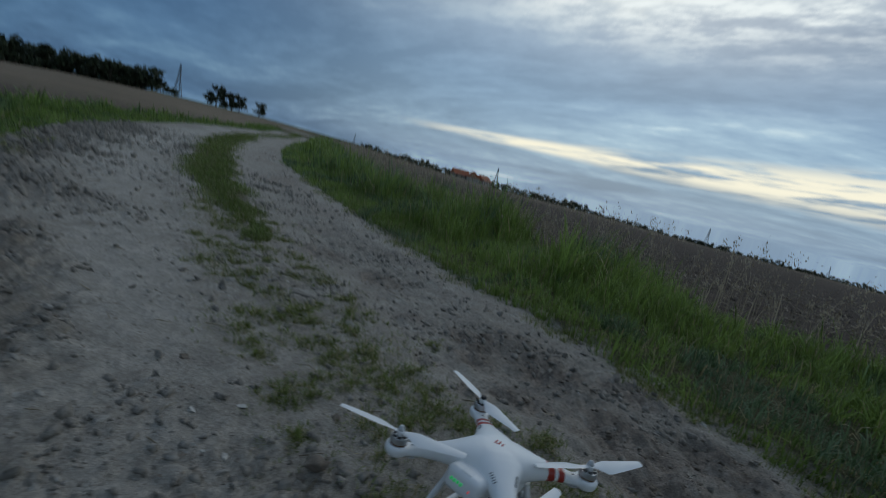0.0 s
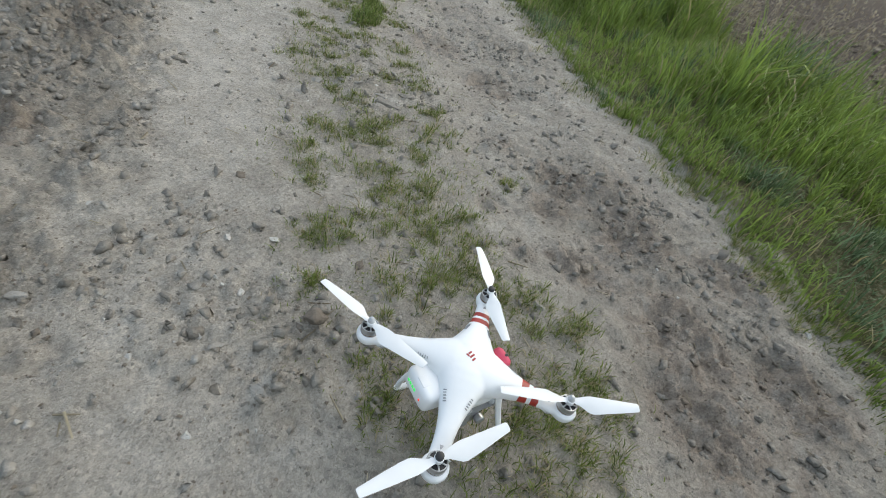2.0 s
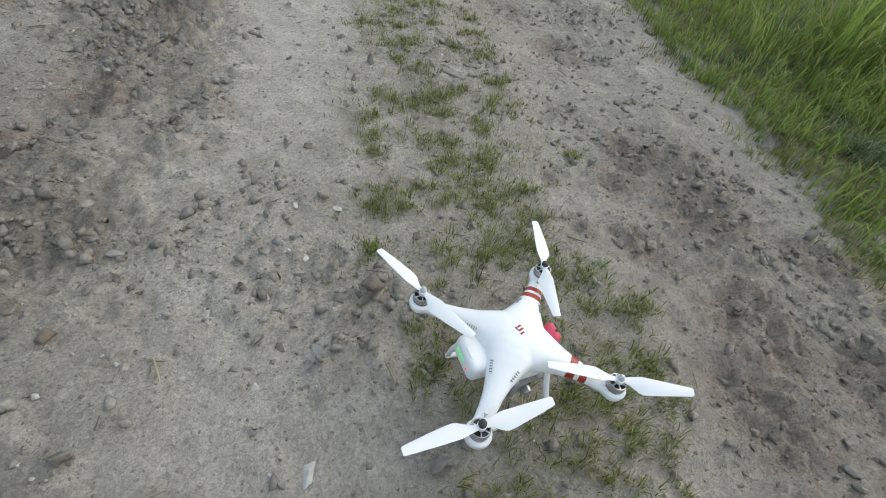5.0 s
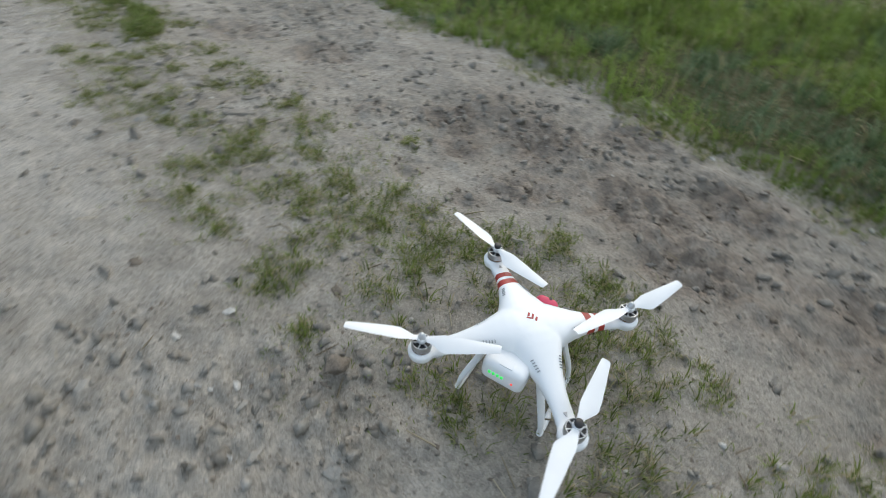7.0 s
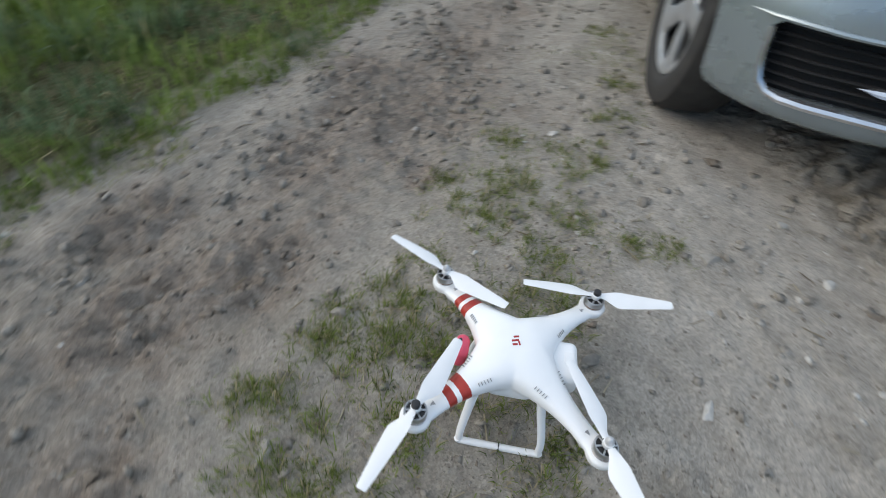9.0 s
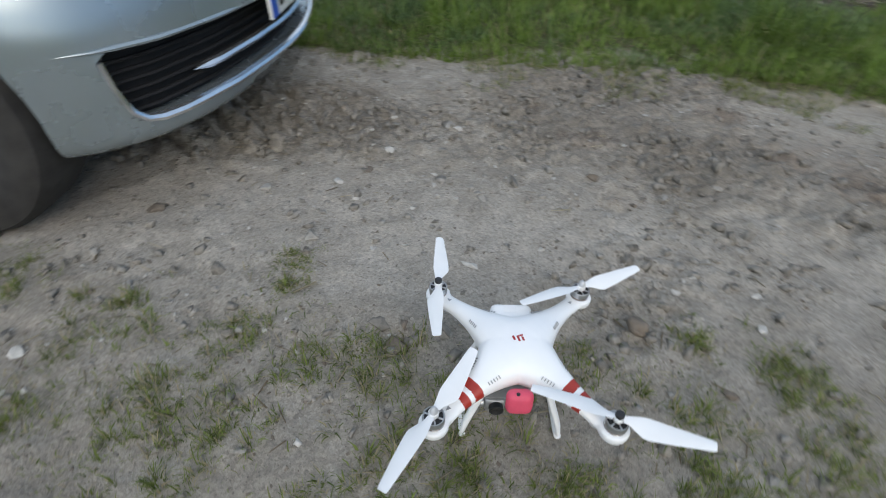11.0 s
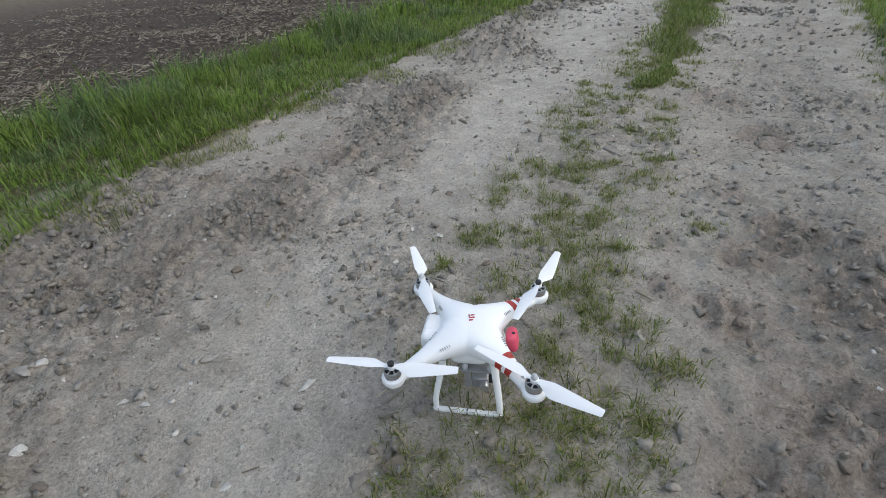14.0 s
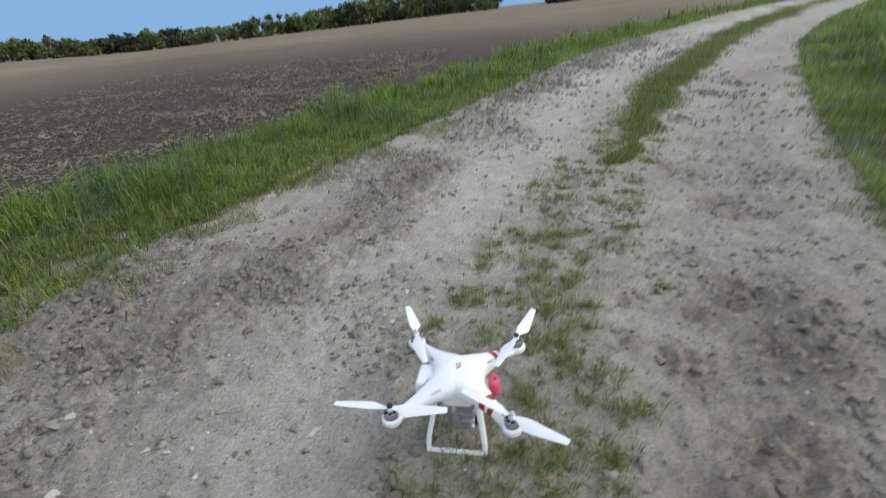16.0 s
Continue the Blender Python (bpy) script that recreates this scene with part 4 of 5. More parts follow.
def build_car():
    car = thing("parked_car", "silver hatchback parked on the track with dusty tyres", "car")
    car.location = (CAR_X, NOSE_Y, 0)
    # rows of (distance behind the nose, half width, underside, waist, top)
    rows = [(0.0, 0.10, 0.262, 0.40, 0.47), (0.015, 0.26, 0.235, 0.41, 0.52), (0.05, 0.42, 0.205, 0.42, 0.57), (0.11, 0.60, 0.190, 0.44, 0.615), (0.20, 0.735, 0.178, 0.46, 0.655), (0.32, 0.815, 0.172, 0.50, 0.69), (0.45, 0.836, 0.170, 0.53, 0.72), (0.65, 0.825, 0.170, 0.56, 0.765), (0.95, 0.805, 0.172, 0.60, 0.83), (1.25, 0.812, 0.175, 0.63, 0.89), (1.8, 0.815, 0.175, 0.65, 0.93), (2.6, 0.815, 0.175, 0.66, 0.94), (3.3, 0.805, 0.178, 0.67, 0.95), (3.65, 0.77, 0.20, 0.68, 0.95), (3.82, 0.68, 0.26, 0.62, 0.90), (3.86, 0.55, 0.34, 0.58, 0.80)]
    bm = bmesh.new()
    rings = []
    for s, w, lo, mid, hi in rows:
        half = [(0.0, lo), (0.45 * w, lo), (0.82 * w, lo + 0.004), (0.955 * w, lo + 0.028), (0.99 * w, lo + 0.10), (w, mid - 0.06), (0.995 * w, mid), (0.965 * w, mid + 0.4 * (hi - mid)), (0.90 * w, mid + 0.78 * (hi - mid)), (0.74 * w, hi - 0.012), (0.40 * w, hi), (0.0, hi + 0.006)]
        ring = [Vector((x, -s, z)) for x, z in half] + [Vector((-x, -s, z)) for x, z in half[-2:0:-1]]
        rings.append(ring)
    loft(bm, rings)
    me = bpy.data.meshes.new("body_form")
    bmesh.ops.recalc_face_normals(bm, faces=bm.faces)
    bm.to_mesh(me)
    bm.free()
    form = new("body_form", me)
    sub = form.modifiers.new("round", "SUBSURF")
    sub.levels = sub.render_levels = 2
    cut = bmesh.new()
    for sx in (-1, 1):
        for sy in (0.645, 3.10):
            turned(cut, [(0, 0), (0.327, 0), (0.327, 0.34), (0, 0.34)], Matrix.Translation((0.56 * sx if sx > 0 else -0.90, -sy, 0.312)) @ Matrix.Rotation(radians(90), 4, "Y"), 40)
    # opening of the lower grille
    prof = [(-0.70, 0.425), (0.70, 0.425), (0.722, 0.405), (0.712, 0.330), (0.692, 0.285), (0.655, 0.262), (-0.655, 0.262), (-0.692, 0.285), (-0.712, 0.330), (-0.722, 0.405)]
    loft(cut, [[Vector((x, y, z)) for x, z in prof] for y in (0.3, -0.36)])
    # the bumper ends higher in the middle
    low = [(-0.34, 0.238), (0.34, 0.238), (0.42, 0.10), (-0.42, 0.10)]
    loft(cut, [[Vector((x, y, z)) for x, z in low] for y in (0.3, -0.26)])
    cme = bpy.data.meshes.new("cutter")
    bmesh.ops.recalc_face_normals(cut, faces=cut.faces)
    cut.to_mesh(cme)
    cut.free()
    cutter = new("cutter", cme)
    b = form.modifiers.new("cut", "BOOLEAN")
    b.operation, b.object, b.solver = "DIFFERENCE", cutter, "EXACT"
    done = bpy.data.meshes.new_from_object(form.evaluated_get(bpy.context.evaluated_depsgraph_get()))
    bpy.data.objects.remove(form)
    bpy.data.objects.remove(cutter)
    done.materials.clear()
    done.materials.append(PAINT)
    done.polygons.foreach_set("use_smooth", np.ones(len(done.polygons), bool))
    done.set_sharp_from_angle(angle=radians(32))
    body = new("body", done)
    body.parent = car

    def nose(x):
        """How far behind the nose the bumper lies at x, near the lower grille."""
        return float(np.interp(abs(x), [0, 0.10, 0.26, 0.43, 0.60, 0.735, 0.81], [0.004, 0.008, 0.028, 0.062, 0.122, 0.21, 0.33]))

    # dark grille with its slats
    n = 40
    xs = np.linspace(-0.715, 0.715, n)
    bm = bmesh.new()
    loft(bm, [[Vector((x, -nose(x) - 0.075, 0.25)), Vector((x, -nose(x) - 0.060, 0.25)), Vector((x, -nose(x) - 0.060, 0.435)), Vector((x, -nose(x) - 0.075, 0.435))] for x in xs])
    grille = part("lower_grille", bm, GRILLE, body, "black plastic lower grille")
    for z in (0.278, 0.300, 0.322, 0.344, 0.366, 0.388, 0.408):
        bm = bmesh.new()
        tube(bm, [(x, -nose(x) - 0.045, z) for x in xs], 0.0075, 6, 0.6)
        part("grille_slat", bm, GRILLE, grille)
    frame_line = [(x, -nose(x) + 0.004, 0.262) for x in np.linspace(-0.650, 0.650, 30)]
    side_line = [(0.678, 0.269), (0.698, 0.290), (0.708, 0.318), (0.715, 0.352), (0.720, 0.405)]
    right_side = [(x, -nose(x) + 0.002, z) for x, z in side_line]
    frame_line = [(-x, y, z) for x, y, z in right_side[::-1]] + frame_line + right_side
    bm = bmesh.new()
    tube(bm, frame_line, [0.007, 0.008, 0.009, 0.010, 0.011] + [0.0125] * (len(frame_line) - 10) + [0.011, 0.010, 0.009, 0.008, 0.007], 8, 0.9)
    part("grille_trim", bm, CHROME, body, "bright metal trim round the lower grille")
    bm = bmesh.new()
    xs2 = np.linspace(-0.52, 0.52, 25)
    tube(bm, [(x, -nose(x) - 0.020, 0.322) for x in xs2], [0.001] + [0.0135] * 23 + [0.001], 8, 0.8)
    part("grille_bar", bm, CHROME, grille, "bright metal bar across the grille")
    # black tray added to deepen the shade beneath the nose
    part("shade_tray", box(bmesh.new(), (1.10, 0.75, 0.030), Matrix.Translation((0, -0.70, 0.166)), 0.008), GRILLE, car, "black plastic tray under the nose, added to deepen the shade there")
    # moulded ledge above the grille
    ledge = [(x, -nose(x) + 0.001, 0.424 + 0.02 * max(0, abs(x) - 0.6)) for x in np.linspace(-0.765, 0.765, 40)]
    part("bumper_ledge", tube(bmesh.new(), ledge, [0.002, 0.005] + [0.009] * 36 + [0.005, 0.002], 8, 0.8), PAINT, body)
    # seam between bumper and bonnet
    bm = bmesh.new()
    tube(bm, [(x, -nose(x) - 0.016 - 0.05 * (abs(x) / 0.6) ** 2, 0.53 + 0.03 * abs(x)) for x in np.linspace(-0.60, 0.60, 24)], 0.004, 6)
    part("bonnet_seam", bm, BLACK, body)
    # number plate with plain bars
    plate = part("number_plate", box(bmesh.new(), (0.52, 0.012, 0.112), Matrix.Translation((0.03, 0.022, 0.432)), 0.004), PLATE, car, "white number plate with a blue band")
    part("blue_band", box(bmesh.new(), (0.042, 0.004, 0.104), Matrix.Translation((0.266, 0.0295, 0.432)), 0.001, 1), BLUE, plate)
    for i in range(6):
        part("plate_bar", box(bmesh.new(), (0.034, 0.003, 0.070), Matrix.Translation((0.200 - 0.07 * i, 0.0292, 0.432)), 0.0006, 1), BLACK, plate)
    # wheels
    for sx in (-1, 1):
        for sy, steer in ((0.645, 0), (3.10, 0)):
            at = Matrix.Translation((sx * 0.715, -sy, 0.308)) @ Matrix.Rotation(radians(90 * sx), 4, "Y") @ Matrix.Rotation(radians(14), 4, "Z")
            wheel = part("wheel", turned(bmesh.new(), [(0, -0.02), (0.19, -0.02), (0.205, 0.045), (0.214, 0.078), (0.206, 0.084), (0.196, 0.070), (0.180, 0.018), (0, 0.010)], at, 48), BLACK, car, "dark steel wheel rim")
            part("tyre", turned(bmesh.new(), [(0.206, -0.088), (0.255, -0.097), (0.292, -0.088), (0.307, -0.064), (0.309, 0.0), (0.307, 0.064), (0.292, 0.088), (0.255, 0.097), (0.220, 0.092), (0.208, 0.084), (0.206, -0.088)], at, 56), RUBBER, wheel, "dusty black tyre")
            cover = bmesh.new()
            turned(cover, [(0, 0.068), (0.050, 0.068), (0.062, 0.058), (0.062, 0.050), (0, 0.050)], at, 40)
            turned(cover, [(0.176, 0.074), (0.190, 0.082), (0.204, 0.084), (0.207, 0.076), (0.190, 0.066), (0.176, 0.066), (0.176, 0.074)], at, 48)
            for i in range(5):
                a = 2 * math.pi * i / 5
                sp = [[at @ Matrix.Rotation(a, 4, "Z") @ Vector((r, y, z)) for y, z in ((-w, zz - 0.012), (-w, zz - 0.002), (-w * 0.45, zz + 0.004), (w * 0.45, zz + 0.004), (w, zz - 0.002), (w, zz - 0.012))] for r, w, zz in ((0.045, 0.026, 0.066), (0.09, 0.030, 0.070), (0.14, 0.033, 0.074), (0.185, 0.050, 0.076))]
                loft(cover, sp)
            part("wheel_cover", cover, HUBCAP, wheel, "silver five-spoke wheel cover")
            arch = [[Vector((sx * xx, -sy + rr * math.cos(a), 0.312 + rr * math.sin(a))) for xx, rr in ((0.52, 0.326), (0.775, 0.326), (0.775, 0.318), (0.52, 0.318))] for a in (math.pi * i / 20 for i in range(21))]
            part("wheel_arch", loft(bmesh.new(), arch), BLACK, body)
    # cabin
    bm = bmesh.new()
    cab = []
    for s, w, hi in ((1.12, 0.70, 0.90), (1.45, 0.665, 1.14), (1.80, 0.630, 1.35), (2.15, 0.610, 1.44), (2.7, 0.605, 1.455), (3.2, 0.60, 1.42), (3.55, 0.61, 1.28), (3.76, 0.63, 0.93)):
        lo = 0.86
        cab.append([Vector((x, -s, z)) for x, z in ((w + 0.10 * min(1, (hi - lo) * 2), lo), (w, max(lo + 0.01, hi - 0.06)), (w * 0.85, hi - 0.012), (0, hi), (-w * 0.85, hi - 0.012), (-w, max(lo + 0.01, hi - 0.06)), (-w - 0.10 * min(1, (hi - lo) * 2), lo))])
    loft(bm, cab)
    part("window_glass", bm, GLASS_DARK, car, "dark tinted car windows")
    bm = bmesh.new()
    roof = []
    for s, w, hi in ((1.78, 0.635, 1.348), (2.15, 0.615, 1.448), (2.7, 0.61, 1.463), (3.2, 0.605, 1.428), (3.5, 0.60, 1.315)):
        roof.append([Vector((x, -s, z)) for x, z in ((w, hi - 0.05), (w * 0.86, hi), (0, hi + 0.012), (-w * 0.86, hi), (-w, hi - 0.05), (0, hi - 0.03))])
    loft(bm, roof)
    part("roof", bm, PAINT, car)
    for s in (-1, 1):
        bm = bmesh.new()
        turned(bm, [(0, 0), (0.075, 0), (0.10, -0.02), (0.105, -0.05), (0, -0.06)], Matrix.Translation((s * 0.50, -0.115, 0.585)) @ Matrix.Rotation(radians(-24 * s), 4, "Z") @ Matrix.Diagonal((1.35, 1, 0.72, 1)) @ Matrix.Rotation(radians(-90), 4, "X"), 28)
        part("headlamp", bm, LAMP_CLEAR, body, "clear headlamp")
        part("side_mirror", box(bmesh.new(), (0.17, 0.10, 0.12), Matrix.Translation((s * 0.86, -1.42, 0.98)), 0.035, 3), PAINT, car)
    return car


build_car()


# ---- grass tufts on the middle strip and along the edge ----
TUFTS_FAR = [(0.70, 2.45, 0.075), (0.85, 2.60, 0.075), (0.62, 2.70, 0.060), (0.96, 2.45, 0.048), (0.75, 2.90, 0.075), (0.60, 2.35, 0.060), (0.92, 2.85, 0.070), (0.68, 2.14, 0.060), (0.55, 1.80, 0.048), (0.78, 2.23, 0.075), (0.57, 2.23, 0.048), (0.81, 2.05, 0.048), (0.33, 2.05, 0.030), (0.43, 2.02, 0.030), (0.58, 1.95, 0.048), (0.33, 1.89, 0.048), (0.46, 1.81, 0.048), (0.33, 1.72, 0.048), (0.67, 1.69, 0.048), (0.48, 1.62, 0.030), (0.30, 1.60, 0.048), (0.17, 1.58, 0.048), (0.63, 1.53, 0.048), (0.24, 1.43, 0.048), (0.33, 1.41, 0.048), (0.49, 1.40, 0.030), (0.58, 1.33, 0.048), (0.22, 1.30, 0.030), (0.27, 1.21, 0.048), (0.54, 1.11, 0.048), (0.38, 1.07, 0.030), (0.09, 1.07, 0.030), (0.30, 1.03, 0.048), (0.13, 1.00, 0.048), (0.20, 1.00, 0.048), (0.47, 0.94, 0.075), (0.26, 0.92, 0.048), (0.00, 0.92, 0.030)]
TUFTS_MIDDLE = [(0.36, 0.83, 0.048), (0.00, 0.82, 0.048), (0.15, 0.78, 0.048), (-0.02, 0.75, 0.030), (0.21, 0.75, 0.030), (0.29, 0.66, 0.048), (0.14, 0.66, 0.030), (0.21, 0.65, 0.048), (0.59, 0.63, 0.030), (0.19, 0.56, 0.048), (-0.02, 0.55, 0.048), (-0.08, 0.54, 0.048), (0.09, 0.51, 0.075), (0.31, 0.50, 0.048), (0.21, 0.48, 0.030), (0.30, 0.41, 0.030), (-0.15, 0.38, 0.030), (0.21, 0.38, 0.075), (0.23, 0.31, 0.030), (0.08, 0.31, 0.075), (0.21, 0.25, 0.075), (0.26, 0.21, 0.030), (0.32, 0.21, 0.048), (-0.07, 0.13, 0.048), (0.14, 0.11, 0.030), (0.35, 0.09, 0.075), (0.41, 0.08, 0.030)]
TUFTS_NEAR = [(-0.11, 0.07, 0.030), (0.17, 0.06, 0.048), (-0.01, -0.02, 0.075), (0.27, -0.04, 0.048), (0.13, -0.06, 0.030), (0.32, -0.06, 0.030), (0.20, -0.09, 0.030), (0.33, -0.14, 0.030), (0.10, -0.14, 0.075), (0.22, -0.17, 0.075), (-0.03, -0.21, 0.075), (-0.09, -0.25, 0.048), (0.20, -0.32, 0.030), (-0.07, -0.38, 0.048), (-0.29, -0.45, 0.030), (-0.36, -0.46, 0.030), (0.09, -0.50, 0.075), (-0.14, -0.54, 0.048), (0.03, -0.63, 0.075), (0.20, -0.64, 0.030), (-0.15, -0.81, 0.075), (0.05, -0.86, 0.048), (-0.28, -1.05, 0.048), (-0.32, -1.33, 0.048), (-0.31, -1.85, 0.055)]
TUFTS_EDGE = [(1.36, 0.48, 0.06), (1.27, 0.17, 0.07), (1.22, 0.01, 0.06), (1.14, -0.16, 0.06), (1.72, 2.04, 0.06), (1.66, 1.51, 0.045), (1.52, 1.03, 0.05), (1.02, -0.58, 0.07), (0.95, -0.95, 0.06), (0.86, -1.25, 0.05), (0.78, -1.70, 0.06), (-1.55, 0.72, 0.06), (-1.62, 0.30, 0.05), (-1.50, 1.05, 0.05), (-1.25, 1.80, 0.05)]


def tuft(x, y, r, seed):
    """A few little rosettes of fine blades, thinning out at the rim, with flat dry blades between them."""
    rng = np.random.RandomState(seed)
    m = 8 + int(r * 300)
    cx, cy = x + rng.normal(0, 0.72 * r, m) * 1.15, y + rng.normal(0, 0.72 * r, m)
    per = rng.randint(7, 26, m)
    i = np.repeat(np.arange(m), per)
    a, d = rng.uniform(0, 2 * math.pi, len(i)), np.sqrt(rng.uniform(0, 1, len(i)))
    size = rng.uniform(0.55, 1.25, m)[i]
    px, py = cx[i] + 0.013 * size * d * np.cos(a), cy[i] + 0.013 * size * d * np.sin(a)
    one = blades(rng, px, py, (0.014 + 0.26 * r) * size, 0.0021, 0.75 + 0.85 * d, a)
    n = int(40 + 1500 * r)
    px, py = x + rng.normal(0, 0.80 * r, n), y + rng.normal(0, 0.80 * r, n)
    two = blades(rng, px, py, np.full(n, 0.014 + 0.16 * r), 0.0018, 1.9)
    v, t = joined([one, two])
    v[:, 0] -= x
    v[:, 1] -= y
    ob = new("grass_tuft", mesh_np("grass_tuft", v, t, GRASS_SHORT))
    ob.location = (x, y, 0)
    return tagged(ob, "small tuft of short green grass growing in bare soil", "grass", "grass tufts on the track", "stuff")


for k, (x, y, r) in enumerate(TUFTS_FAR + TUFTS_MIDDLE + TUFTS_NEAR + TUFTS_EDGE):
    tuft(x, y, r, 100 + k)


# ---- stones and clods ----
ICO = bmesh.new()
bmesh.ops.create_icosphere(ICO, subdivisions=3, radius=1.0)
ICO.verts.ensure_lookup_table()
ICO_V = np.array([v.co[:] for v in ICO.verts])
ICO_T = np.array([[v.index for v in f.verts] for f in ICO.faces])
ICO.free()
# a rough block with eight corners, for crumbs and gravel
SMALL_V = np.array([(a, b, c) for a in (-0.75, 0.75) for b in (-0.75, 0.75) for c in (-0.75, 0.75)], float)
SMALL_T = np.array([(0, 1, 3), (0, 3, 2), (4, 6, 7), (4, 7, 5), (0, 4, 5), (0, 5, 1), (2, 3, 7), (2, 7, 6), (0, 2, 6), (0, 6, 4), (1, 5, 7), (1, 7, 3)])


def rock_shape(rng, size, lumps):
    v = ICO_V.copy()
    for _ in range(10):
        p = rng.normal(size=3)
        p /= np.linalg.norm(p)
        over = np.maximum(v @ p - rng.uniform(0.32, 0.66), 0)
        v -= over[:, None] * p
    for k, scale in ((0.7, 2.4), (0.5, 6.0)):
        v *= 1 + k * lumps * waves(v[:, 0] * 1.7 + v[:, 2] * 1.1, v[:, 1] * 1.7 - v[:, 2] * 1.3, scale, rng.randint(1000), 3)[:, None]
    return v * np.array([1.15, rng.uniform(0.65, 1.0), rng.uniform(0.45, 0.65)]) * size


def rock(name, label, x, y, size, material, seed, lumps=0.12, sink=0.35, squash=1.0):
    rng = np.random.RandomState(seed)
    v = rock_shape(rng, size, lumps) * np.array([1, 1, squash])
    a = rng.uniform(0, 6.28)
    c, s = math.cos(a), math.sin(a)
    v = np.stack([v[:, 0] * c - v[:, 1] * s, v[:, 0] * s + v[:, 1] * c, v[:, 2]], 1)
    ob = new(name, mesh_np(name, v, ICO_T, material))
    z = float(height(np.array([x]), np.array([y]))[0])
    ob.location = (x, y, z - v[:, 2].min() * (1 - sink) * 0.5 - 0.001)
    return tagged(ob, label, "stone" if "stone" in name else "clod", "loose stones and clods on the track")


PALE = [(-0.177, 0.537, 0.017), (-0.275, 0.571, 0.015), (-0.36, -0.056, 0.022), (1.08, -0.166, 0.014), (-0.088, -0.936, 0.022), (-0.418, -0.286, 0.012), (-0.664, -0.617, 0.020), (-1.39, 0.428, 0.020), (-0.69, -0.15, 0.014), (-0.58, -0.20, 0.012), (-0.32, 0.445, 0.012), (0.0, -0.9, 0.012), (-0.487, 0.30, 0.012), (-0.42, 0.12, 0.012), (-0.75, -0.15, 0.014), (0.80, 0.16, 0.012), (-0.53, 0.75, 0.010), (-0.28, 0.40, 0.014), (-1.04, -0.08, 0.018), (-0.95, 0.46, 0.013), (-1.42, 0.55, 0.016), (-0.15, -0.47, 0.012), (-0.86, -0.30, 0.020), (-0.98, -0.37, 0.016), (-1.10, -0.30, 0.014), (-0.70, -0.42, 0.018), (-0.62, -0.36, 0.014)]
GREYS = [(-0.43, 0.61, 0.024), (-0.647, 0.495, 0.026), (-0.30, 0.154, 0.024), (-0.381, -0.551, 0.020), (-0.447, -0.444, 0.030), (0.715, 0.31, 0.022), (-0.63, -0.01, 0.025), (-1.06, -0.11, 0.034), (-0.71, 0.67, 0.020), (-0.50, 0.73, 0.018), (-0.73, 1.87, 0.032), (-0.69, 1.24, 0.020), (-0.27, 1.58, 0.022), (0.18, 1.36, 0.026), (-0.55, 0.46, 0.016), (-0.86, 0.47, 0.018), (0.84, -0.09, 0.020), (-0.95, 0.35, 0.020), (-0.35, 0.28, 0.020), (-0.30, 0.36, 0.018), (-0.80, 0.62, 0.018), (-0.84, 0.13, 0.018), (0.345, 0.165, 0.030), (-0.52, 0.86, 0.016), (-1.10, 0.12, 0.024)]
CLODS = [(0.385, 1.19, 0.090), (0.485, 1.22, 0.052), (-0.25, 0.83, 0.026), (-0.20, 0.81, 0.022), (-0.385, 1.19, 0.026), (-0.39, 1.07, 0.028), (-0.16, 0.265, 0.034), (1.03, 0.38, 0.026), (1.225, 0.34, 0.036), (-0.022, 0.406, 0.022), (-0.16, -0.11, 0.028), (-0.14, -0.18, 0.028), (-0.12, -0.215, 0.036), (-0.17, -0.24, 0.034), (-0.488, -0.131, 0.014), (-0.56, -0.885, 0.042), (-0.09, 1.60, 0.016), (0.05, 1.475, 0.024), (-0.74, 0.32, 0.032), (-0.94, -0.42, 0.032), (0.32, -0.68, 0.022), (0.55, -0.91, 0.030), (0.37, 0.03, 0.020), (0.43, 0.34, 0.024), (0.58, 0.24, 0.022), (1.71, 1.84, 0.030), (0.96, 1.29, 0.028), (1.23, 0.11, 0.018), (-1.39, 0.19, 0.026), (-1.20, 0.88, 0.030), (-0.77, -0.34, 0.026), (-1.15, -0.49, 0.030)]
for k, (x, y, s) in enumerate(PALE):
    rock("stone", "small pale chalky stone lying on the dirt track", x, y, s, STONE_PALE, 300 + k, 0.06)
for k, (x, y, s) in enumerate(GREYS):
    rock("stone", "rough grey stone lying on the dirt track", x, y, s * 0.85, STONE_GREY, 340 + k, 0.12, 0.7)
for k, (x, y, s) in enumerate(CLODS):
    rock("clod", "dark clod of dry earth lying on the track", x, y, s * 0.85, CLOD if k % 3 or k < 2 else CLOD_DARK, 380 + k, 0.05 if k < 2 else 0.26, 0.9 if k < 2 else 0.75, 0.32 if k < 2 else 1.0)


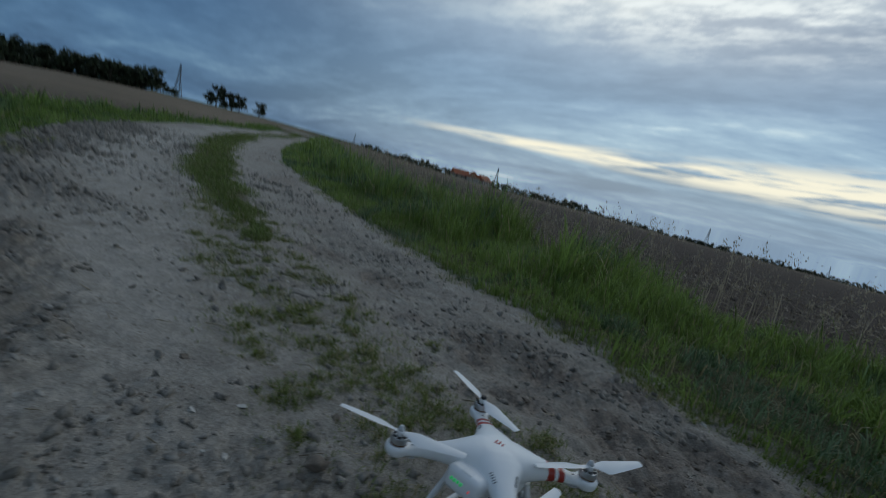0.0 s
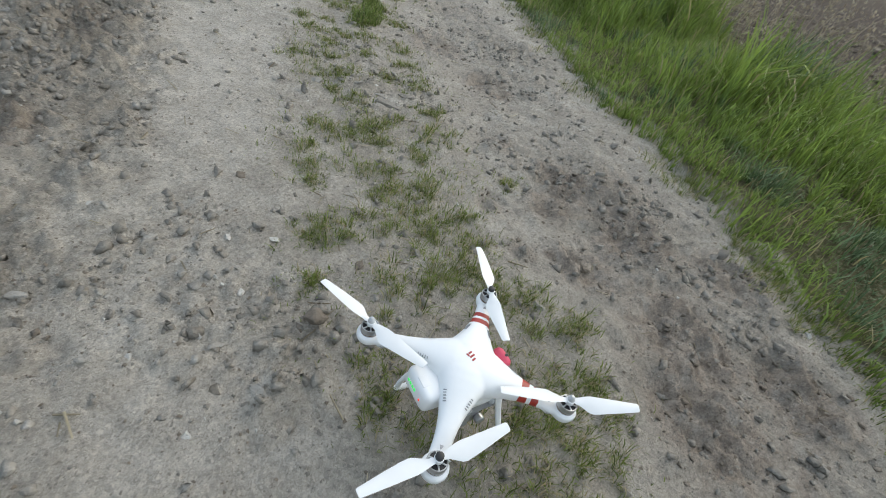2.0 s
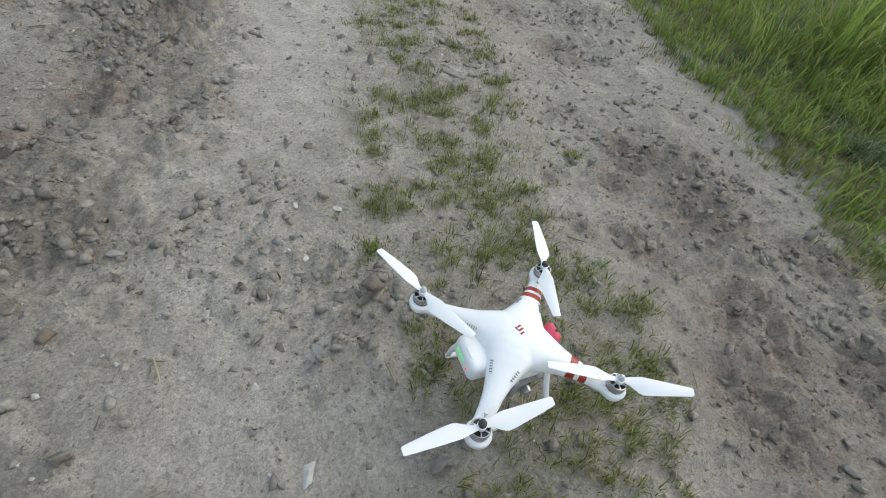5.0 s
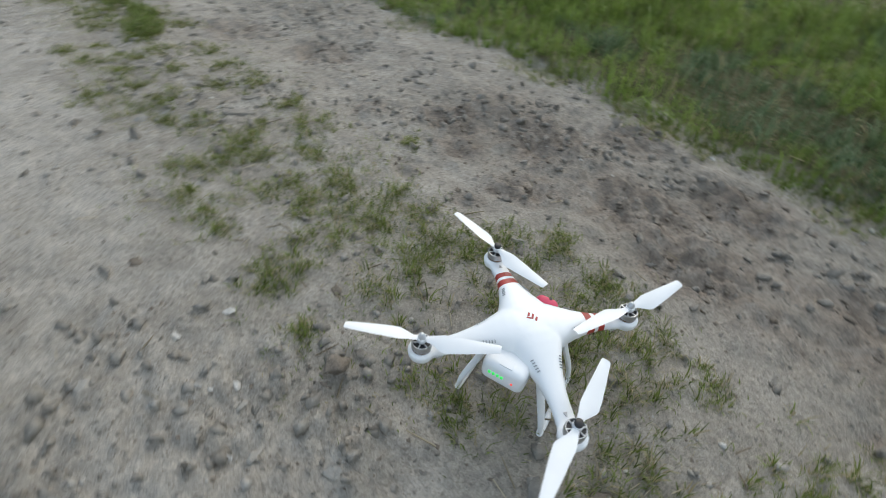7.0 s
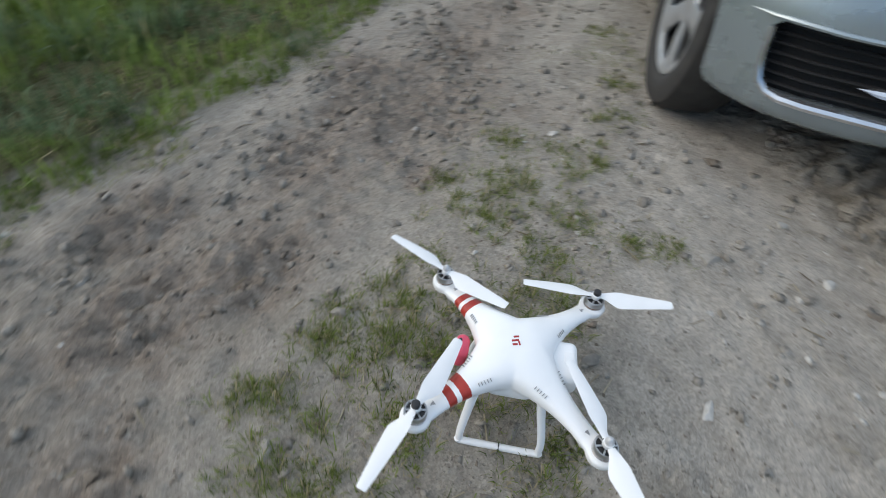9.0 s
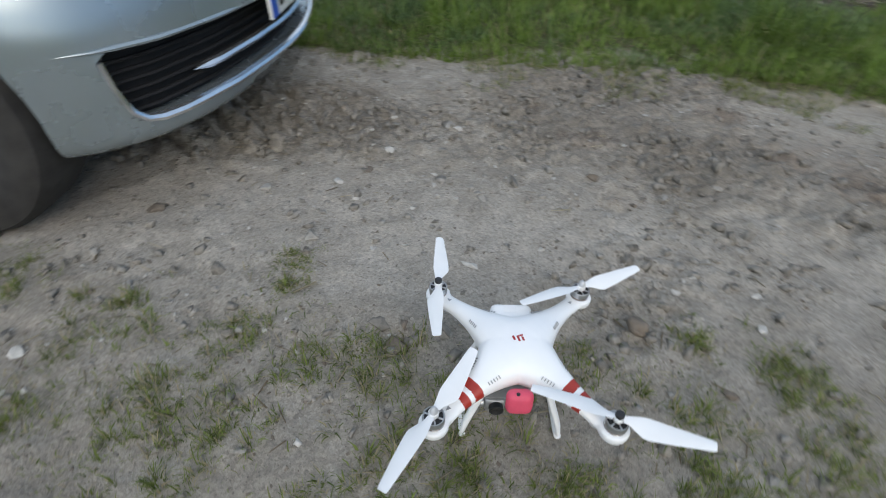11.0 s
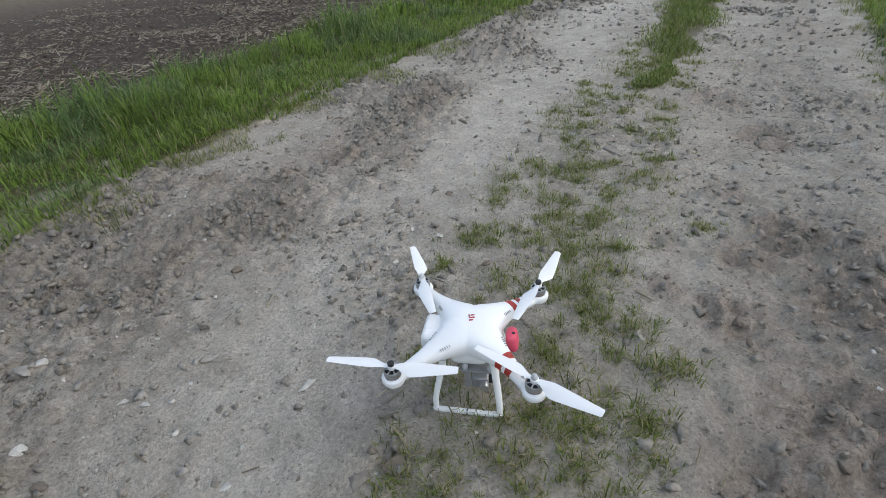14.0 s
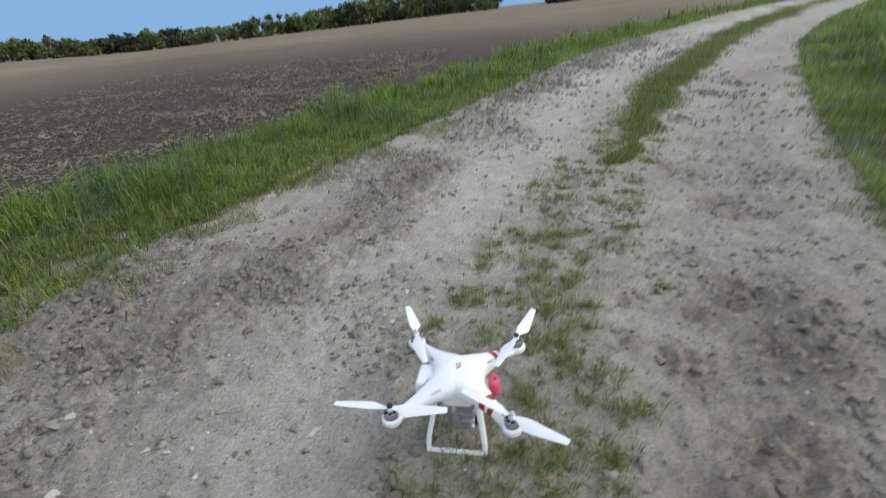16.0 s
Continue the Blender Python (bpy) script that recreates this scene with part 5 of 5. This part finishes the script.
def scatter(name, label, n, seed, sizes, material, where, category, span=(-3.2, 5.0), power=5, flat=(0.4, 0.75)):
    """Many small lumps in one mesh."""
    rng = np.random.RandomState(seed)
    x, y = rng.uniform(*span, n * 6), -3.0 + 13.0 * rng.uniform(0, 1, n * 6) ** 1.7
    ok = where(x, y, rng)
    x, y = x[ok][:n], y[ok][:n]
    n = len(x)
    z = height(x, y)
    size = (sizes[0] + (sizes[1] - sizes[0]) * rng.uniform(0, 1, n) ** power) * np.clip(np.hypot(x, y) / 3, 1, 2.2)
    shape = SMALL_V[None] + 0.62 * rng.uniform(-1, 1, (n, len(SMALL_V), 3))
    tip = rng.normal(0, 0.35, (n, 2))
    shape[..., 2] += shape[..., 0] * tip[:, :1] + shape[..., 1] * tip[:, 1:]
    shape = shape * size[:, None, None] * np.stack([np.ones(n), rng.uniform(0.6, 1, n), rng.uniform(*flat, n)], 1)[:, None, :]
    a = rng.uniform(0, 6.28, n)
    c, s = np.cos(a)[:, None], np.sin(a)[:, None]
    v = np.stack([shape[..., 0] * c - shape[..., 1] * s + x[:, None], shape[..., 0] * s + shape[..., 1] * c + y[:, None], shape[..., 2] + z[:, None] + 0.15 * size[:, None]], 2).reshape(-1, 3)
    t = (SMALL_T[None] + np.arange(n)[:, None, None] * len(SMALL_V)).reshape(-1, 3)
    tagged(new(name, mesh_np(name, v, t, material)), label, category, kind="stuff")


def grit(name, label, n, seed, sizes, material, where):
    """Angular grains pressed into the soil: an off-centre peak over four corners."""
    rng = np.random.RandomState(seed)
    x, y = rng.uniform(-1.9, 1.7, n * 5), -1.6 + 5.2 * rng.uniform(0, 1, n * 5) ** 1.3
    ok = where(x, y, rng)
    x, y = x[ok][:n], y[ok][:n]
    n = len(x)
    z = height(x, y) - 0.0005
    size = sizes[0] + (sizes[1] - sizes[0]) * rng.uniform(0, 1, n) ** 3.2
    a = rng.uniform(0, 6.28, n)[:, None] + np.arange(4) * 1.571 + rng.normal(0, 0.3, (n, 4))
    d = size[:, None] * rng.uniform(0.55, 1.25, (n, 4))
    base = np.stack([x[:, None] + d * np.cos(a), y[:, None] + d * np.sin(a), z[:, None] + size[:, None] * rng.uniform(-0.15, 0.45, (n, 4))], 2)
    peak = np.stack([x + size * rng.normal(0, 0.35, n), y + size * rng.normal(0, 0.35, n), z + size * rng.uniform(0.5, 1.0, n)], 1)
    v = np.concatenate([base, peak[:, None]], 1).reshape(-1, 3)
    k = np.arange(n)[:, None] * 5
    t = np.concatenate([k + q for q in ([0, 1, 4], [1, 2, 4], [2, 3, 4], [3, 0, 4])], 0)
    tagged(new(name, mesh_np(name, v, t, material)), label, "gravel", kind="stuff")


def on_road(x, y, rng):
    u, damp, grass, field = zone(x, y)
    return (grass < 0.3) & (field < 0.1) & (np.hypot(x, y) > 0.03)


def on_gravel(x, y, rng):
    u, damp, grass, field = zone(x, y)
    share = np.clip(waves(x, y, 4, 61, 3) * 1.1 + 0.35, 0.08, 1) * np.where(u < 0.66, 1.0, 0.16)
    return on_road(x, y, rng) & (rng.uniform(0, 1, len(x)) < share)


def on_crumbs(x, y, rng):
    return on_road(x, y, rng) & (np.clip(loose(x, y) ** 1.5 * np.clip(0.35 + 1.3 * waves(x, y, 13, 63, 3), 0.04, 1.2) + 0.03, 0, 1) > rng.uniform(0, 1, len(x)))


def on_damp(x, y, rng):
    u, damp, grass, field = zone(x, y)
    return on_road(x, y, rng) & (damp * np.clip(waves(x, y, 5, 62, 2) + 0.5, 0.08, 1) > rng.uniform(0, 0.8, len(x)))


def on_grit(x, y, rng):
    return on_road(x, y, rng) & (np.clip(0.14 + 1.1 * loose(x, y), 0, 1) > rng.uniform(0, 1, len(x)))


grit("fine_grit", "fine angular grit of dry soil on the track", 38000, 57, (0.0016, 0.0065), CLOD, on_grit)
grit("dark_grit", "fine dark crumbs of soil on the track", 16000, 58, (0.0016, 0.0062), CLOD_DARK, on_grit)


def on_churned(x, y, rng):
    return on_road(x, y, rng) & (churned(x, y) > rng.uniform(0.05, 1, len(x)))


def on_rut(x, y, rng):
    return on_road(x, y, rng) & (zone(x, y)[1] > rng.uniform(0.25, 1.1, len(x)))


scatter("broken_clods", "flaky dark clods of churned soil in the ruts", 4200, 59, (0.003, 0.010), CLOD_DARK, on_churned, "soil", (-1.6, 1.4), 2.5, (0.3, 0.6))
grit("rut_grit", "brown crumbs of damp soil in the rut", 14000, 60, (0.0018, 0.0062), CLOD_DARK, on_rut)
scatter("gravel", "scattered pale gravel on the wheel track", 6000, 51, (0.0014, 0.0068), STONE_PALE, on_gravel, "gravel")
scatter("grey_gravel", "scattered grey gravel and grit on the track", 7500, 52, (0.003, 0.012), STONE_GREY, on_gravel, "gravel")
scatter("soil_crumbs", "dark crumbs of loose soil in the ruts", 4500, 53, (0.0025, 0.0085), CLOD_DARK, on_damp, "soil", (-3.2, 5.0), 4, (0.3, 0.6))
scatter("earth_crumbs", "greyish crumbs of dry earth all over the track", 36000, 54, (0.0022, 0.0145), CLOD, on_crumbs, "soil", (-2.2, 2.2), 2.6, (0.55, 1.0))


def on_soil(x, y, rng):
    u, damp, grass, field = zone(x, y)
    away = np.where(x > right_edge(y), x - right_edge(y) - VERGE_RIGHT, left_edge(y) - x - VERGE_LEFT)
    return (field > 0.3) & (rng.uniform(0, 1, len(x)) < np.exp(-away / 1.8))


FIELD_CLOD = stone_material("field_clod", (0.055, 0.043, 0.033), (0.125, 0.100, 0.078), 0.97)
scatter("field_clods", "dark brown clods of ploughed soil on the field", 2500, 55, (0.005, 0.018), FIELD_CLOD, on_soil, "soil", (-9, -1.6))
scatter("field_clods", "dark brown clods of ploughed soil on the field", 2200, 56, (0.005, 0.018), FIELD_CLOD, on_soil, "soil", (2.4, 11))


def stalks(name, label, n, seed, where, length, material, box_xy, lift, wide=0.012):
    """Bits of straw, lying or half upright."""
    rng = np.random.RandomState(seed)
    x, y = rng.uniform(box_xy[0], box_xy[1], n * 4), rng.uniform(box_xy[2], box_xy[3], n * 4)
    ok = where(x, y, rng)
    x, y = x[ok][:n], y[ok][:n]
    n = len(x)
    z = height(x, y) + 0.004 + 0.016 * zone(x, y)[3]
    l = length * rng.uniform(0.35, 1.3, n)
    a, e = rng.uniform(0, 6.28, n), np.abs(rng.normal(0, lift, n))
    d = np.stack([np.cos(a) * np.cos(e), np.sin(a) * np.cos(e), np.sin(e)], 1)
    side = np.stack([-np.sin(a), np.cos(a), np.zeros(n)], 1)
    p0 = np.stack([x, y, z], 1)
    w = (0.0016 + wide * l * rng.uniform(0.3, 1, n))[:, None]
    up = np.array([0, 0, 1.0])
    ends = []
    for q, k in ((p0, 1.0), (p0 + d * l[:, None], 0.7)):
        for c, s in ((1, 0), (-0.5, 0.87), (-0.5, -0.87)):
            ends.append(q + side * w * c * k * 0.6 + up * w * s * k * 0.4)
    v = np.stack(ends, 1).reshape(-1, 3)
    k = np.arange(n)[:, None] * 6
    t = np.concatenate([k + q for q in ([0, 1, 4], [0, 4, 3], [1, 2, 5], [1, 5, 4], [2, 0, 3], [2, 3, 5])], 0)
    tagged(new(name, mesh_np(name, v, t, material)), label, "straw", kind="stuff")


def on_field(x, y, rng):
    u, damp, grass, field = zone(x, y)
    l, r = left_edge(y), right_edge(y)
    away = np.where(x > r, x - r, l - x)
    return (field > 0.4) & (rng.uniform(0, 1, len(x)) < (np.exp(-(away - 1.3) / 3.2) + 0.08) * np.clip(0.65 + 0.9 * waves(x, y, 3.0, 74, 3), 0.15, 1))


stalks("loose_straw", "pale bits of straw scattered on the track", 520, 71, on_road, 0.042, STRAW, (-2.2, 2.0, -2.2, 4.0), 0.10, 0.07)


def on_left_rim(x, y, rng):
    off = x - left_edge(y)
    return (off > -0.25) & (off < 0.38) & (rng.uniform(0, 1, len(x)) < np.clip(0.55 + waves(x, y, 6, 75, 3), 0.05, 1) * np.exp(-np.clip(off, 0, 1) / 0.16))


def on_strip_litter(x, y, rng):
    off = np.abs(x - mid_line(y))
    return (off < 0.4) & (rng.uniform(0, 1, len(x)) < np.exp(-((off / 0.2) ** 2)) * np.clip(0.5 + waves(x, y, 7, 76, 3), 0.05, 1))


stalks("dry_litter", "dry straw and dead grass along the rim of the verge", 1500, 77, on_left_rim, 0.040, STRAW, (-2.3, 0.8, -1.0, 4.5), 0.22, 0.04)
stalks("dry_litter", "dry dead grass blades between the tufts on the track", 700, 78, on_strip_litter, 0.030, STRAW, (-0.8, 1.3, -1.6, 2.4), 0.20, 0.05)
stalks("stubble", "pale crop stubble and straw on the ploughed field", 20000, 72, on_field, 0.048, STUBBLE, (-8, -1.5, -2.5, 10), 0.25, 0.26)
stalks("stubble", "pale crop stubble and straw on the ploughed field", 9000, 73, on_field, 0.048, STUBBLE, (2.4, 10, -3, 12), 0.25, 0.26)


def dry_stems():
    """Tall dry stems with seed heads at the field side of the verge."""
    rng = np.random.RandomState(81)
    y = rng.uniform(-3, 14, 1300)
    x = right_edge(y) + rng.normal(2.2, 0.35, 1300)
    v, t = blades(rng, x, y, np.full(1300, 0.44), 0.0044, 0.5)
    tips = v.reshape(-1, 7, 3)[:, 6]
    pieces = [(v, t)]
    for k in range(14):
        p = tips + rng.normal(0, 0.018, tips.shape) * np.array([1, 1, 1.8]) - np.array([0, 0, 0.025])
        w = 0.006
        q = np.stack([p, p + rng.normal(0, w, p.shape) + np.array([w, 0, 0]), p + rng.normal(0, w, p.shape) + np.array([0, 0, 3 * w])], 1).reshape(-1, 3)
        pieces.append((q, np.arange(len(q)).reshape(-1, 3)))
    v, t = joined(pieces)
    tagged(new("dry_grass_stems", mesh_np("dry_grass_stems", v, t, STRAW)), "tall dry straw-coloured stems with seed heads", "dry grass", kind="stuff")


dry_stems()


# ---- the distance: trees, hedges, pylons, houses ----
def polar(az, d):
    x, y = d * math.cos(radians(az)), d * math.sin(radians(az))
    return x, y, float(height(np.array([x]), np.array([y]))[0])


def tree(name, label, az, d, tall, wide, material, seed, group):
    """A tapered trunk with limbs and a crown of many leaf clumps."""
    rng = np.random.RandomState(seed)
    x, y, z = polar(az, d)
    t = thing(name, label, "tree" if name == "tree" else "bush", group, Matrix.Translation((x, y, z - 0.1 - (0.22 * tall if name == "bush" else 0.08 * tall))))
    bm = bmesh.new()
    foot = 0.22 if group == "lone trees" else 0.06
    tube(bm, [(0, 0, 0), (0.05 * tall * rng.uniform(-1, 1), 0, tall * 0.4), (0.08 * tall * rng.uniform(-1, 1), 0.03 * tall, tall * 0.8)], [0.035 * tall, 0.024 * tall, 0.008 * tall], 7)
    for _ in range(4):
        a, h = rng.uniform(0, 6.28), tall * rng.uniform(foot, 0.6)
        tube(bm, [(0, 0, h), (0.25 * wide * math.cos(a), 0.25 * wide * math.sin(a), h + 0.14 * tall), (0.42 * wide * math.cos(a), 0.42 * wide * math.sin(a), h + 0.2 * tall)], [0.012 * tall, 0.008 * tall, 0.003 * tall], 5)
    part("trunk", bm, BARK, t)
    m = 11
    a, e = rng.uniform(0, 6.28, m), rng.uniform(0, 1, m)
    cen = np.stack([np.cos(a) * wide * 0.38 * np.sqrt(rng.uniform(0.1, 1, m)), np.sin(a) * wide * 0.38 * np.sqrt(rng.uniform(0.1, 1, m)), tall * (foot + 0.12 + (0.84 - foot) * e)], 1)
    rad = np.minimum(wide * rng.uniform(0.16, 0.30, m) * (1.1 - 0.45 * e), tall * 0.2)
    per = 34
    dirs = rng.normal(size=(m, per, 3))
    dirs /= np.linalg.norm(dirs, axis=2, keepdims=True)
    p = (cen[:, None] + dirs * rad[:, None, None] * rng.uniform(0.55, 1.15, (m, per, 1)) * np.array([1, 1, 0.85])).reshape(-1, 3)
    size = 0.060 * min(wide, tall) + 0.07
    q = p[:, None] + rng.normal(0, size, (len(p), 4, 3)) * np.array([1, 1, 0.8])
    me = mesh_np("crown", q.reshape(-1, 3), np.concatenate([np.arange(len(p))[:, None] * 4 + k for k in ([0, 1, 2], [0, 2, 3])], 0), material)
    c = new("crown", me)
    c.parent = t
    return t


rng = np.random.RandomState(5)
for k in range(104):
    az = 94 + 51 * (k + rng.uniform(-0.4, 0.4)) / 103
    d = 190 + rng.uniform(-12, 12)
    tall = rng.uniform(3.4, 6.2) * (1.5 if az < 114 else 1.1)
    tree("tree", "leafy green tree in the far row behind the field", az, d, tall, tall * rng.uniform(0.9, 1.35), LEAF_GREEN if rng.rand() < 0.75 else LEAF_DARK, 500 + k, "far tree row")
for k in range(44):
    az = 72.9 + 15 * (k + rng.uniform(-0.5, 0.5)) / 43
    tall = rng.uniform(4.6, 8.6)
    tree("tree", "dark leafy tree in a wood on the rise", az, 205 + rng.uniform(-10, 10), tall, tall * rng.uniform(0.9, 1.2), LEAF_DARK, 560 + k, "wood on the rise")
for k, (az, tall) in enumerate(((71.6, 3.2), (70.8, 2.4), (70.3, 2.0), (67.3, 3.6), (66.5, 5.6), (65.8, 3.0), (65.0, 5.0), (64.3, 4.2), (62.3, 4.0))):
    tree("tree", "lone wind-bent tree on the rise", az, 260, tall * 1.9, tall * 1.35, LEAF_DARK, 590 + k, "lone trees")
for k in range(110):
    az = 50.6 - 56 * (k + rng.uniform(-0.5, 0.5)) / 109
    tall = rng.uniform(2.2, 5.0) * (1.25 if 24 < az < 46 else 0.75)
    tree("bush", "dark hedge bush along the far edge of the field", az, 330 + rng.uniform(-15, 15), tall, tall * rng.uniform(1.8, 3.2), LEAF_DARK, 620 + k, "far hedge")


def pylon(az, d, tall, seed):
    x, y, z = polar(az, d)
    p = thing("power_pylon", "grey steel lattice power pylon on the skyline", "pylon", "power pylons", Matrix.Translation((x, y, z - 0.3)) @ Matrix.Rotation(radians(az + 20), 4, "Z"))
    h = tall
    for sx in (-1, 1):
        for sy in (-1, 1):
            part("leg", tube(bmesh.new(), [(sx * 0.11 * h, sy * 0.11 * h, 0), (sx * 0.035 * h, sy * 0.035 * h, 0.6 * h), (sx * 0.008 * h, sy * 0.008 * h, h)], 0.007 * h, 5), STEEL, p)
    for i in range(9):
        z0, z1 = h * i / 10, h * (i + 1) / 10
        w0, w1 = (float(np.interp(q, [0, 0.6 * h, h], [0.11 * h, 0.035 * h, 0.008 * h])) for q in (z0, z1))
        bm = bmesh.new()
        for s in (-1, 1):
            tube(bm, [(-w0, s * w0, z0), (w1, s * w1, z1)], 0.004 * h, 4)
            tube(bm, [(w0, s * w0, z0), (-w1, s * w1, z1)], 0.004 * h, 4)
            tube(bm, [(s * w0, -w0, z0), (s * w1, w1, z1)], 0.004 * h, 4)
        part("brace", bm, STEEL, p)
    for z1, w in ((0.68, 0.17), (0.80, 0.14), (0.91, 0.10)):
        part("cross_arm", tube(bmesh.new(), [(-w * h, 0, z1 * h), (0, 0, (z1 + 0.025) * h), (w * h, 0, z1 * h)], 0.006 * h, 5), STEEL, p)


for k, (az, d, tall) in enumerate(((70.1, 420, 24), (77.4, 420, 12), (51.8, 700, 14), (34.7, 520, 22), (11.1, 600, 20), (0.6, 800, 16))):
    pylon(az, d, tall, k)


def house(az, d, w, l, h, turn):
    x, y, z = polar(az, d)
    p = thing("farmhouse", "far farmhouse with a red tiled roof among trees", "house", "far houses", Matrix.Translation((x, y, z - 0.2)) @ Matrix.Rotation(radians(turn), 4, "Z"))
    part("wall", box(bmesh.new(), (w, l, h), Matrix.Translation((0, 0, h / 2))), RENDER_WALL, p, smooth=False)
    e = 0.5
    bm = bmesh.new()
    loft(bm, [[Vector((-w / 2 - e, s * (l / 2 + e), h)), Vector((0, s * (l / 2 + e), h + w * 0.45)), Vector((w / 2 + e, s * (l / 2 + e), h)), Vector((0, s * (l / 2 + e), h - 0.1))] for s in (-1, 1)])
    part("roof", bm, ROOF_TILE, p, smooth=False)
    for s in (-1, 1):
        for i in range(3):
            part("window", box(bmesh.new(), (0.1, 1.1, 1.2), Matrix.Translation((s * (w / 2 + 0.03), (i - 1) * l / 3.2, h * 0.55))), GLASS_DARK, p, smooth=False)


house(37.4, 300, 8, 13, 3.0, 130)
house(36.2, 304, 7, 11, 2.8, 100)
house(39.0, 306, 7, 10, 2.4, 60)
